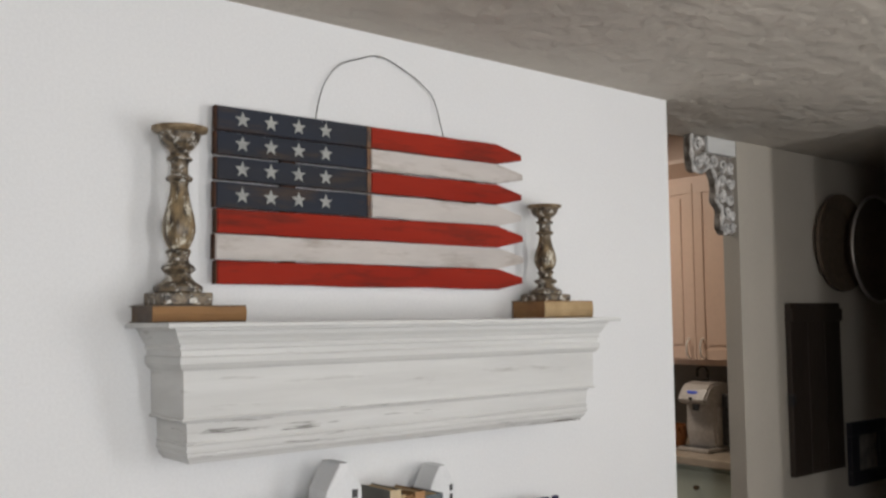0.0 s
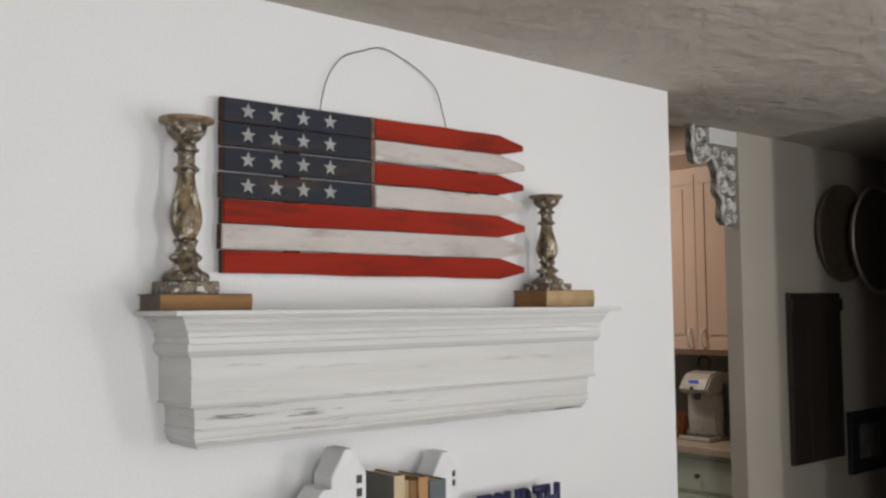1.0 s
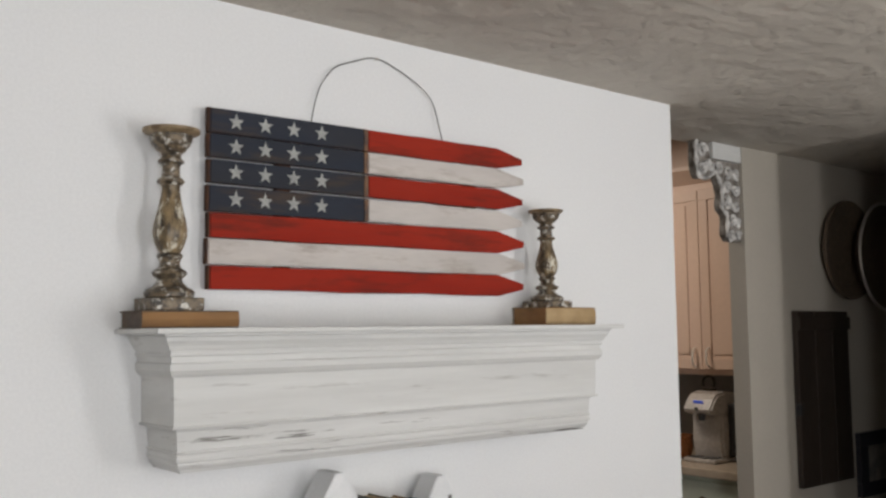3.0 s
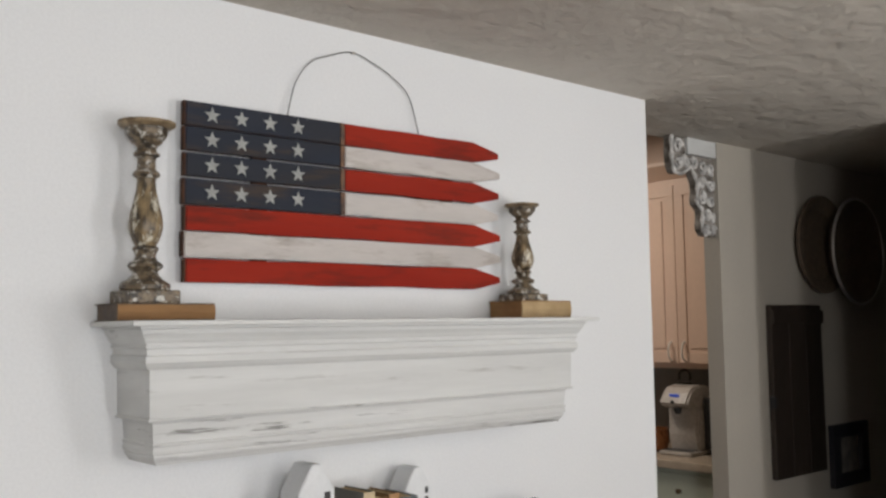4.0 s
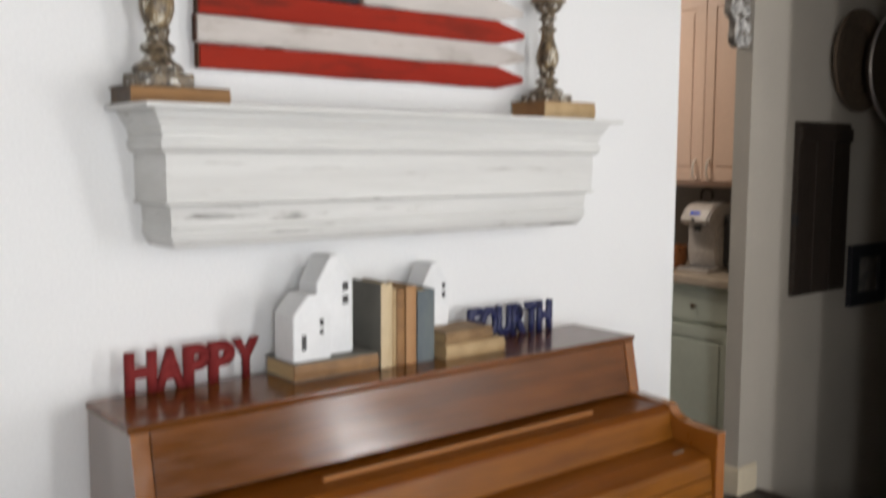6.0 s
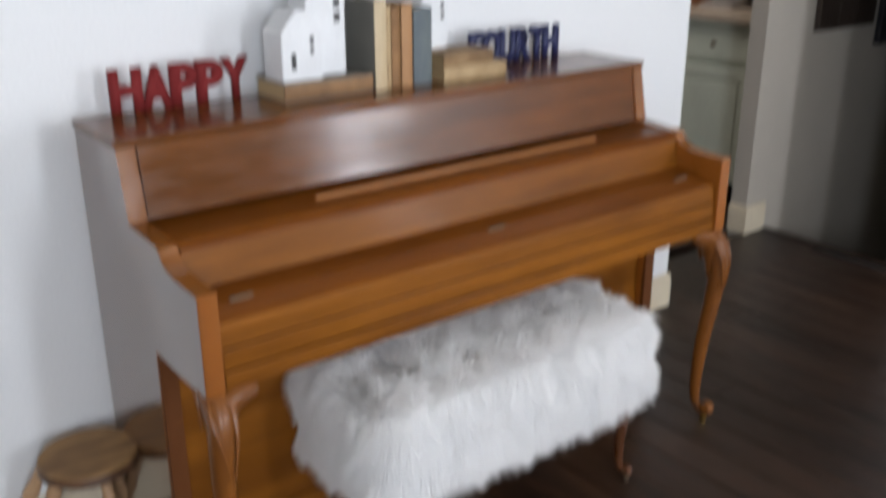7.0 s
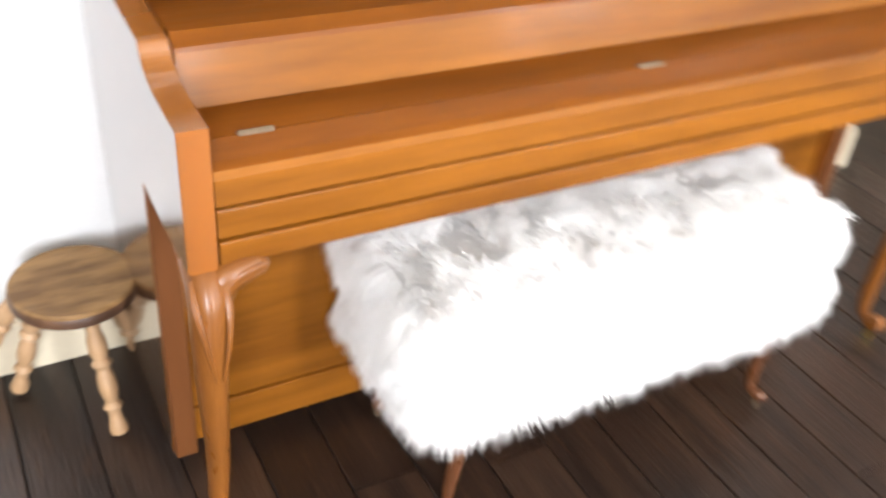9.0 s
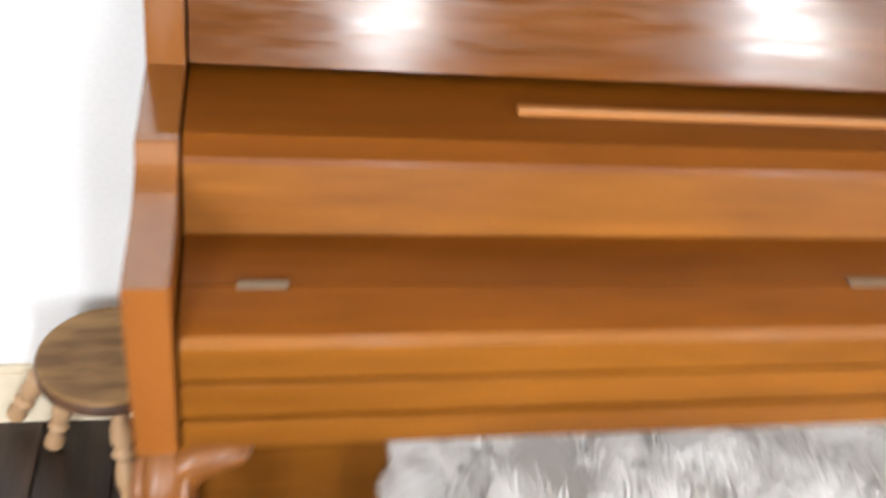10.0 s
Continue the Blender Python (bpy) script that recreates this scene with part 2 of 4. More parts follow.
JUG = material("dark_glazed_pottery", (0.05, 0.045, 0.035), 0.25, second=(0.025, 0.02, 0.016), scale=20, coat=0.4)
COPPER = material("copper_pot", (0.4, 0.16, 0.06), 0.3, 0.7)
ESPRESSO = material("dark_stained_board", (0.035, 0.024, 0.018), 0.5, second=(0.022, 0.016, 0.012), scale=5, stretch=(3, 3, 0.5), fine=40, bump=0.2)
WICKER = material("brown_woven_tray", (0.13, 0.09, 0.06), 0.7, second=(0.07, 0.05, 0.035), scale=40, fine=120, bump=0.5)
PLATE = material("pale_metal_rim", (0.55, 0.52, 0.5), 0.35, 0.6)
FRAME_BLACK = material("black_picture_frame", (0.02, 0.02, 0.025), 0.4)
PRINT = material("faded_print", (0.3, 0.27, 0.23), 0.6, second=(0.14, 0.13, 0.13), scale=14, amount=1.0)
SCREEN = bpy.data.materials.new("blue_display")
SCREEN.use_nodes = True
SCREEN.node_tree.nodes["Principled BSDF"].inputs["Base Color"].default_value = (0.03, 0.06, 0.4, 1)
SCREEN.node_tree.nodes["Principled BSDF"].inputs["Emission Color"].default_value = (0.1, 0.2, 1, 1)
SCREEN.node_tree.nodes["Principled BSDF"].inputs["Emission Strength"].default_value = 0.5
GLASS = bpy.data.materials.new("window_glass")
GLASS.use_nodes = True
GLASS.node_tree.nodes["Principled BSDF"].inputs["Transmission Weight"].default_value = 1.0
GLASS.node_tree.nodes["Principled BSDF"].inputs["Roughness"].default_value = 0.0
GLASS.node_tree.nodes["Principled BSDF"].inputs["IOR"].default_value = 1.1


# ---- mesh helpers ----
def thing(name, at, label, category, group=""):
    ob = new(name)
    ob.location = at
    ob.empty_display_size = 0.05
    return tagged(ob, label, category, group)


def put(name, bm, mats, smooth=False):
    mesh = bpy.data.meshes.new(name)
    bmesh.ops.recalc_face_normals(bm, faces=bm.faces)
    bm.to_mesh(mesh)
    bm.free()
    for m in mats if isinstance(mats, (list, tuple)) else [mats]:
        mesh.materials.append(m)
    if smooth:
        mesh.shade_smooth()
        mesh.set_sharp_from_angle(angle=radians(38))
    return new(name, mesh)


def part(name, bm, mats, parent, label="", smooth=False):
    """One mesh object, given in world coordinates, as a part of a thing or of a part."""
    root = parent
    while root.parent:
        root = root.parent
    bmesh.ops.translate(bm, vec=-root.location, verts=bm.verts)
    ob = put(name, bm, mats, smooth)
    ob.parent = parent
    return tagged(ob, label)


def structure(name, bm, mats, label, smooth=False):
    return tagged(put(name, bm, mats, smooth), label, name.split("_")[0], kind="structure")


def box(x0, x1, y0, y1, z0, z1, bevel=0.0, into=None, segments=2):
    bm = bmesh.new()
    bmesh.ops.create_cube(bm, size=1, matrix=Matrix.Translation(((x0 + x1) / 2, (y0 + y1) / 2, (z0 + z1) / 2)) @ Matrix.Diagonal((x1 - x0, y1 - y0, z1 - z0, 1)))
    if bevel:
        bmesh.ops.bevel(bm, geom=bm.edges, offset=bevel, segments=segments, affect="EDGES", profile=0.6)
    return merged(into, bm)


def merged(into, bm):
    if into is None:
        return bm
    mesh = bpy.data.meshes.new("joined")
    bm.to_mesh(mesh)
    bm.free()
    into.from_mesh(mesh)
    bpy.data.meshes.remove(mesh)
    return into


def prism(outline, axis, low, high, bevel=0.0, into=None):
    """An outline in the two other axes (in their order), drawn out along axis from low to high."""
    order = [n for n in range(3) if n != "xyz".index(axis)]
    bm = bmesh.new()
    verts = []
    for p in outline:
        v = [0.0, 0.0, 0.0]
        v[order[0]], v[order[1]], v["xyz".index(axis)] = p[0], p[1], low
        verts.append(bm.verts.new(v))
    face = bm.faces.new(verts)
    out = bmesh.ops.extrude_face_region(bm, geom=[face])
    step = [0.0, 0.0, 0.0]
    step["xyz".index(axis)] = high - low
    bmesh.ops.translate(bm, vec=step, verts=[v for v in out["geom"] if isinstance(v, bmesh.types.BMVert)])
    if bevel:
        rims = [e for e in bm.edges if len(e.link_faces) == 2 and any(len(f.verts) > 4 or len(outline) == 4 for f in e.link_faces)]
        bmesh.ops.bevel(bm, geom=rims, offset=bevel, segments=2, affect="EDGES")
    return merged(into, bm)


def lathe(profile, at, turn=None, steps=28, into=None):
    """Rings of (radius, height) round an upright axis through at; turn: a matrix that tilts the axis."""
    bm = bmesh.new()
    rings = []
    for r, h in profile:
        rings.append([bm.verts.new((r * math.cos(a), r * math.sin(a), h)) for a in (2 * math.pi * k / steps for k in range(steps))])
    for a, b in zip(rings, rings[1:]):
        for k in range(steps):
            bm.faces.new((a[k], a[(k + 1) % steps], b[(k + 1) % steps], b[k]))
    bm.faces.new(rings[0]), bm.faces.new(rings[-1])
    bmesh.ops.transform(bm, matrix=Matrix.Translation(at) @ (turn or Matrix()), verts=bm.verts)
    return merged(into, bm)


def smoothed(points, per=6):
    """A Catmull-Rom run through points of any length."""
    pts = [Vector(p) for p in points]
    pts = [pts[0] * 2 - pts[1], *pts, pts[-1] * 2 - pts[-2]]
    out = []
    for a, b, c, d in zip(pts, pts[1:], pts[2:], pts[3:]):
        for k in range(per):
            s = k / per
            out.append(0.5 * ((2 * b) + (c - a) * s + (2 * a - 5 * b + 4 * c - d) * s * s + (3 * b - a - 3 * c + d) * s ** 3))
    return out + [pts[-2]]


def tube(points, radii, steps=10, into=None, flat=(1.0, 1.0)):
    """A round bar along points, with a radius at each; flat squashes its section in x and y."""
    bm = bmesh.new()
    rings = []
    for n, (p, r) in enumerate(zip(points, radii)):
        way = (points[min(n + 1, len(points) - 1)] - points[max(n - 1, 0)]).normalized()
        side = way.cross(Vector((0, 1, 0)) if abs(way.y) < 0.8 else Vector((1, 0, 0))).normalized()
        over = way.cross(side)
        rings.append([bm.verts.new(p + (side * math.cos(a) * flat[0] + over * math.sin(a) * flat[1]) * r) for a in (2 * math.pi * k / steps for k in range(steps))])
    for a, b in zip(rings, rings[1:]):
        for k in range(steps):
            bm.faces.new((a[k], a[(k + 1) % steps], b[(k + 1) % steps], b[k]))
    bm.faces.new(rings[0]), bm.faces.new(rings[-1])
    return merged(into, bm)


# ---- the setting ----
CEIL = 2.357
UX_WALL = 3.585
structure("wall_north", box(-2.6, 2.02, 0, 0.12, 0, CEIL + 0.4), WALL, "smooth white painted wall behind the piano")
# West and south walls are out of view; their tan limits bounce light
structure("wall_west", box(-2.72, -2.6, SOUTH, 0.12, 0, CEIL + 0.4), WALL_TAN, "unseen plain west wall, its tan chosen to hold down bounce light")
bm = bmesh.new()
edge = -2.72
for wa, wb, SILL in WINDOWS:
    box(edge, wa, SOUTH - 0.12, SOUTH, 0, CEIL, into=bm)
    box(wa, wb, SOUTH - 0.12, SOUTH, 0, SILL, into=bm)
    box(wa, wb, SOUTH - 0.12, SOUTH, HEAD, CEIL, into=bm)
    edge = wb
box(edge, 3.22, SOUTH - 0.12, SOUTH, 0, CEIL, into=bm)
structure("wall_south", bm, WALL_TAN, "unseen tan wall with three tall windows, the left one added for fill light")
for n, (wa, wb, SILL) in enumerate(WINDOWS):
    win = tagged(new(f"window_{n + 1}"), "tall window with a white frame, assumed out of view", "window", kind="structure")
    win.location = ((wa + wb) / 2, SOUTH - 0.06, SILL)
    bm = box(wa, wa + 0.05, SOUTH - 0.1, SOUTH - 0.03, SILL, HEAD)
    box(wb - 0.05, wb, SOUTH - 0.1, SOUTH - 0.03, SILL, HEAD, into=bm)
    box(wa + 0.05, wb - 0.05, SOUTH - 0.1, SOUTH - 0.03, SILL, SILL + 0.05, into=bm)
    box(wa + 0.05, wb - 0.05, SOUTH - 0.1, SOUTH - 0.03, HEAD - 0.05, HEAD, into=bm)
    part("window_frame", bm, WALL, win)
    pane = part("pane", box(wa + 0.05, wb - 0.05, SOUTH - 0.068, SOUTH - 0.062, SILL + 0.05, HEAD - 0.05), GLASS, win)
    pane.visible_shadow = False
# Partition added out of view to cast the stair wall's shade
structure("wall_east", box(3.1, 3.22, SOUTH, -0.38, -0.9, CEIL), WALL, "unseen white partition added to keep window light off the stair wall")
structure("wall_stairs", box(2.917, 5.72, 0.292, 0.372, -1.0, CEIL + 0.4), WALL_TAN, "tan painted wall beside the stairs going down")
structure("wall_far", box(5.6, 5.72, -2.6, 0.292, -1.0, CEIL), WALL_TAN, "plain wall at the end of the stairwell")
structure("wall_stairwell", box(3.22, 5.72, -2.72, -2.6, -1.0, CEIL), WALL_TAN, "plain wall of the stairwell")
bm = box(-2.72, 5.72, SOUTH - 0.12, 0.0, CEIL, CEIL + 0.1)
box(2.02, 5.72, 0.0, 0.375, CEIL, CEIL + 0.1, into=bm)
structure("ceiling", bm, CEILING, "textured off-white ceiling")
structure("lower_floor", box(3.05, 5.72, -2.72, 0.292, -1.0, -0.9), PLANK, "dark floor of the lower landing")
structure("wall_kitchen_east", box(3.84, 3.96, 0.372, 3.2, 0, 2.8), SPLASH, "grey kitchen wall behind the worktop")
structure("wall_kitchen_north", box(0.5, 4.08, 3.2, 3.32, 0, 2.8), WALL_TAN, "plain kitchen wall")
structure("wall_kitchen_west", box(0.38, 0.5, 0.12, 3.2, 0, 2.8), WALL_TAN, "plain kitchen wall")
structure("wall_kitchen_soffit", box(UX_WALL, 3.84, 0.372, 3.2, 2.425, 2.8), CAB_UP, "cream-pink soffit above the kitchen cabinets")
structure("kitchen_ceiling", box(0.38, 4.08, 0.375, 3.32, 2.8, 2.9), CEILING, "kitchen ceiling")


def baseboard(x0, x1, y0, y1, high=0.125):
    bm = box(x0, x1, y0, y1, 0, high - 0.012, 0.002)
    box(x0 + 0.002, x1 - 0.002, y0 + 0.003, y1, high - 0.012, high, 0.002, into=bm)
    return bm


structure("baseboard", baseboard(-2.6, 2.02, -0.014, 0), CREAM, "cream painted baseboard along the white wall")
structure("baseboard_end", baseboard(2.02, 2.034, -0.014, 0.12), CREAM, "cream painted baseboard round the wall's end")
structure("baseboard_stairs", baseboard(2.903, 3.05, 0.278, 0.292), CREAM, "cream painted baseboard")
structure("baseboard_reveal", baseboard(2.903, 2.917, 0.292, 0.372), CREAM, "cream painted baseboard")
structure("trim_wall_end", box(2.02, 2.024, 0.0, 0.12, 0.125, CEIL), WALL, "white wall end at the kitchen opening")

# ---- piano ----
W = 1.47
piano = thing("piano", (W / 2, -0.3, 0), "glossy orange-brown walnut spinet piano with its lid closed", "piano")
cheek = [(-0.414, 0.813), (-0.424, 0.811)] + [(p.x, p.y) for p in smoothed([(-0.426, 0.809), (-0.44, 0.789), (-0.468, 0.776), (-0.51, 0.771), (-0.545, 0.7695)], 4)] + [(-0.581, 0.768)]
side = [(-0.037, 0.03), (-0.037, 0.9605), (-0.266, 0.9605), (-0.293, 0.822), *cheek, (-0.581, 0.573), (-0.47, 0.572), (-0.36, 0.58), (-0.343, 0.03)]
for x0, x1 in ((0, 0.038), (W - 0.038, W)):
    bm = prism(side, "x", x0, x1, 0.0015)
    bmesh.ops.recalc_face_normals(bm, faces=bm.faces)
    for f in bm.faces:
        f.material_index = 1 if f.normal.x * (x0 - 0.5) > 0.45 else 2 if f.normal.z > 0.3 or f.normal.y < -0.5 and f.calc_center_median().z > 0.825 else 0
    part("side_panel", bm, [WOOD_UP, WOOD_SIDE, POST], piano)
part("back", box(0.038, W - 0.038, -0.07, -0.037, 0.03, 0.96), WOOD_UP, piano)
part("lid", box(-0.004, W + 0.004, -0.269, -0.036, 0.961, 0.977, 0.004), WOOD_DARK, piano, "dark glossy top lid")
part("music_desk", prism([(-0.265, 0.96), (-0.25, 0.96), (-0.272, 0.822), (-0.289, 0.822)], "x", 0.0415, W - 0.0415, 0.001), WOOD_DARK, piano, "dark glossy slanted music desk")
part("shelf", prism([(-0.26, 0.793), (-0.26, 0.812), (-0.409, 0.812), (-0.43, 0.799), (-0.432, 0.793)], "x", 0.0415, W - 0.0415), WOOD_DIM_TOP, piano, "reddish walnut shelf below the music desk, darkened for the dimmer light on its top")
part("music_ledge", box(0.37, 1.2, -0.358, -0.347, 0.8118, 0.821, 0.002), WOOD_PALE, piano, "pale wooden music ledge")
part("fallboard", prism([(-0.431, 0.7925), (-0.418, 0.7925), (-0.435, 0.715), (-0.446, 0.715)], "x", 0.0415, W - 0.0415), WOOD, piano)
part("key_lid", prism([(-0.446, 0.724), (-0.5125, 0.716), (-0.5125, 0.7), (-0.446, 0.7)], "x", 0.0415, W - 0.0415, 0.001), WOOD_DIM_TOP, piano, "closed reddish walnut key lid, darkened for the dimmer light on its top")
bm = prism([(-0.5137, 0.716), (-0.55, 0.705), (-0.562, 0.699), (-0.568, 0.69), (-0.57, 0.655), (-0.5137, 0.655)], "x", 0.0415, W - 0.0415, 0.001)
bmesh.ops.recalc_face_normals(bm, faces=bm.faces)
# up-facing faces get the darkened walnut, their dimmer light put into the colour
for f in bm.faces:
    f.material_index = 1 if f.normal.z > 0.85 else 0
part("key_lid_front", bm, [WOOD, WOOD_DIM_TOP], piano)
part("key_slip", box(0.0415, W - 0.0415, -0.5735, -0.5, 0.611, 0.652, 0.003), WOOD_WORN, piano, "front slip with pale scuff marks")
part("keybed", box(0.0415, W - 0.0415, -0.577, -0.3, 0.573, 0.608, 0.003), WOOD, piano)
for x in (0.09, 0.704, 1.335):
    hinge = box(x, x + 0.046, -0.517, -0.508, 0.714, 0.7185, 0.001)
    lathe([(0.0022, 0), (0.0022, 0.046)], (x, -0.5125, 0.7185), pose(0, 0, 0, 0, 90, 0), 10, hinge)
    part("hinge", hinge, HINGE, piano, "dull metal lid hinge")
for x in (0.0, W - 0.038):
    part("stile", box(x + 0.001, x + 0.037, -0.363, -0.3425, 0.035, 0.571, 0.002), STILE, piano, "dark red-brown front stile")
part("knee_board", box(0.038, W - 0.038, -0.333, -0.315, 0.115, 0.573, 0.002), WOOD, piano)
part("bottom_rail", box(0.038, W - 0.038, -0.338, -0.312, 0.04, 0.112, 0.003), WOOD, piano)
part("bottom_board", box(0.038, W - 0.038, -0.31, -0.06, 0.04, 0.06), WOOD, piano)
for x in (0.02, W - 0.02):
    for y in (-0.31, -0.05):
        part("caster", lathe([(0.014, 0), (0.016, 0.006), (0.016, 0.022), (0.012, 0.03)], (x, y, 0)), BLACK, piano, "small black caster")


def cabriole(x, y, top, knee, foot, flip, thick):
    """An S-curved leg from under its rail down to a scrolled foot; bowed forwards (to -y) at the knee."""
    run = smoothed([(x, y + 0.02, top), (x, y - knee * 0.55, top * 0.93), (x - 0.004 * flip, y - knee, top * 0.82), (x - 0.004 * flip, y - knee * 0.7, top * 0.66),
                    (x, y - knee * 0.1, top * 0.42), (x - 0.003 * flip, y + knee * 0.25, top * 0.2), (x - 0.008 * flip, y + 0.1 * knee, top * 0.09), (x - 0.014 * flip, foot, 0.03)], 5)
    size = [thick * s for s in np.interp(np.linspace(0, 1, len(run)), [0, 0.15, 0.3, 0.5, 0.7, 0.85, 1], [1.1, 1.22, 1.12, 0.9, 0.68, 0.54, 0.56])]
    return tube(run, size, 14, flat=(1.0, 1.15))


def leg_ear(x, y, top, axis, sign, size_by=1.0):
    """A carved bracket that swells out of the knee and runs along axis under the rail to a pointed tip, its top cut flat."""
    run = smoothed([(0.088, -0.012), (0.076, -0.018), (0.057, -0.022), (0.037, -0.028), (0.019, -0.042), (0.007, -0.085), (0.002, -0.15)], 5)
    pts = [Vector((x + sign * p.x * size_by, y - 0.006 * min(1, -p.y / 0.1), top + p.y * size_by)) if axis == "x" else Vector((x, y + sign * p.x * size_by, top + p.y * size_by)) for p in run]
    size = np.interp(np.linspace(0, 1, len(run)), [0, 0.12, 0.3, 0.5, 0.7, 0.85, 1], [0.01, 0.018, 0.023, 0.027, 0.028, 0.023, 0.013])
    bm = tube(pts, [r * size_by for r in size], 14)
    for v in bm.verts:
        v.co.z = min(v.co.z, top - 0.0005)
    return bm


def ear_rim(x, y, top, axis, sign, size_by=1.0):
    """A raised bead along the bracket's face that sweeps down into the knee."""
    run = smoothed([(0.085, -0.008), (0.062, -0.012), (0.04, -0.018), (0.021, -0.036), (0.009, -0.07), (0.002, -0.125)], 4)
    face = np.interp(np.linspace(0, 1, len(run)), [0, 0.3, 0.6, 1], [0.017, 0.0225, 0.0265, 0.0285])
    pts = [Vector((x + sign * p.x * size_by, y - f * size_by, top + p.y * size_by)) if axis == "x" else Vector((x - f * size_by * (1 if x < 0.7 else -1), y + sign * p.x * size_by, top + p.y * size_by)) for p, f in zip(run, face)]
    return tube(pts, [0.0035 + 0.001 * math.sin(k * 0.25) for k in range(len(run))], 8)


def leg_rib(x, y, top, k):
    """One raised rib of the leaf carved on the knee."""
    a = (k - 1.5) * 0.011
    rib = smoothed([(x + a * w, yc - 0.031 * math.sqrt(max(0.0, 1 - (a * w / 0.031) ** 2)), top - dz)
                    for w, yc, dz in ((1.1, y + 0.004, 0.008), (1.25, y - 0.018, 0.035), (0.95, y - 0.031, 0.08), (0.3, y - 0.029, 0.15))], 5)
    return tube(rib, [0.0048 * v for v in np.interp(np.linspace(0, 1, len(rib)), [0, 0.4, 1], [1, 1.25, 0.35])], 8)


def scroll_foot(x, y, s=1.0):
    bm = lathe([(0.004 * s, -0.013 * s), (0.017 * s, -0.013 * s), (0.019 * s, 0), (0.017 * s, 0.013 * s), (0.004 * s, 0.013 * s)], (x, y - 0.004, 0.042 * s), pose(0, 0, 0, 0, 90, 0), 18)
    lathe([(0.003 * s, 0.0), (0.008 * s, 0.0), (0.008 * s, 0.004 * s), (0.003 * s, 0.005 * s)], (x - 0.013 * s, y - 0.004, 0.042 * s), pose(0, 0, 0, 0, -90, 0), 14, bm)
    return bm


for x, inward in ((0.021, 1), (W - 0.021, -1)):
    leg = part("leg", cabriole(x, -0.562, 0.573, 0.028, -0.588, inward, 0.0212), LEG, piano, "carved cabriole leg", True)
    for axis, sign, y in (("x", inward, -0.566), ("y", 1, -0.54)):
        part("ear", leg_ear(x, y, 0.581, axis, sign, 0.92 if axis == "x" else 0.66), LEG, leg, "carved scrolled ear at the knee", True)
        part("ear_rim", ear_rim(x, y, 0.577, axis, sign, 0.92 if axis == "x" else 0.66), LEG, leg, "", True)
    for k in (0, 3):
        part("rib", leg_rib(x, -0.556, 0.571, k), LEG, leg, "carved leaf rib at the knee", True)
    part("scroll_foot", scroll_foot(x - 0.014 * inward, -0.588), LEG, leg, "", True)
    part("ferrule", lathe([(0.008, 0.0), (0.0095, 0.004), (0.0095, 0.018), (0.012, 0.026)], (x - 0.014 * inward, -0.585, 0)), BRASS, leg, "brass foot ferrule", True)

piano.location.y -= 0.015

# ---- piano bench and the fur over it ----
bench = thing("piano_bench", (0.705, -0.52, 0), "small walnut piano bench with cabriole legs, under a fur throw", "bench")
part("seat", box(0.32, 1.09, -0.67, -0.37, 0.40, 0.435, 0.006), WOOD, bench)
part("apron", box(0.36, 1.05, -0.645, -0.395, 0.33, 0.40, 0.004), WOOD, bench)
for x, sx in ((0.375, 1), (1.042, -1)):
    for y in (-0.655, -0.38):
        leg = part("leg", cabriole(x, y + 0.012, 0.38, 0.018, y - 0.006, sx, 0.0165), BENCH_LEG, bench, "", True)
        part("scroll_foot", scroll_foot(x - 0.014 * sx, y - 0.002, 0.66), BENCH_LEG, leg, "", True)
        part("foot_tip", lathe([(0.006, 0.0), (0.008, 0.003), (0.008, 0.012), (0.01, 0.022)], (x - 0.014 * sx, y - 0.004, 0)), HINGE, leg, "", True)

throw = thing("fur_throw", (0.69, -0.51, 0.24), "shaggy white faux fur throw draped over the piano bench", "throw")
FX0, FX1, FY0, FY1, FZ0, FZ1 = 0.297, 1.09, -0.685, -0.345, 0.262, 0.462
core = box(FX0, FX1, FY0, FY1, FZ0, FZ1, 0.04, segments=4)
part("hide", core, FUR, throw, "", True)
rng = np.random.default_rng(5)


def blades_on(root, normal, low, high):
    """Thin curved blades rooted at the given points: their corners as an array, five to a blade."""
    n = len(root)
    clump = np.array([noise.noise_vector(Vector(p) * 17) for p in root])
    broad = np.array([noise.noise_vector(Vector(p) * 6 + Vector((9, 2, 4))) for p in root])
    upward = normal[:, 2:3]
    way = normal * (0.8 - 0.35 * upward) + clump * (0.75 - 0.1 * upward) + broad * (0.6 - 0.3 * upward) + rng.normal(0, 0.11, (n, 3)) + np.array([[0, -0.1, -0.75]]) * (1 - upward * 0.85)
    way /= np.linalg.norm(way, axis=1)[:, None]
    length = rng.uniform(low, high, n)[:, None]
    across = np.cross(way, rng.normal(0, 1, (n, 3)))
    across *= 0.0011 / np.linalg.norm(across, axis=1)[:, None]
    mid = root + way * length * 0.55
    tip = mid + (way * 0.7 + clump * 0.25 + np.array([0, 0, -0.45])) * length * 0.5
    return np.stack([root - across, root + across, mid - across * 0.8, mid + across * 0.8, tip], 1).reshape(-1, 3)


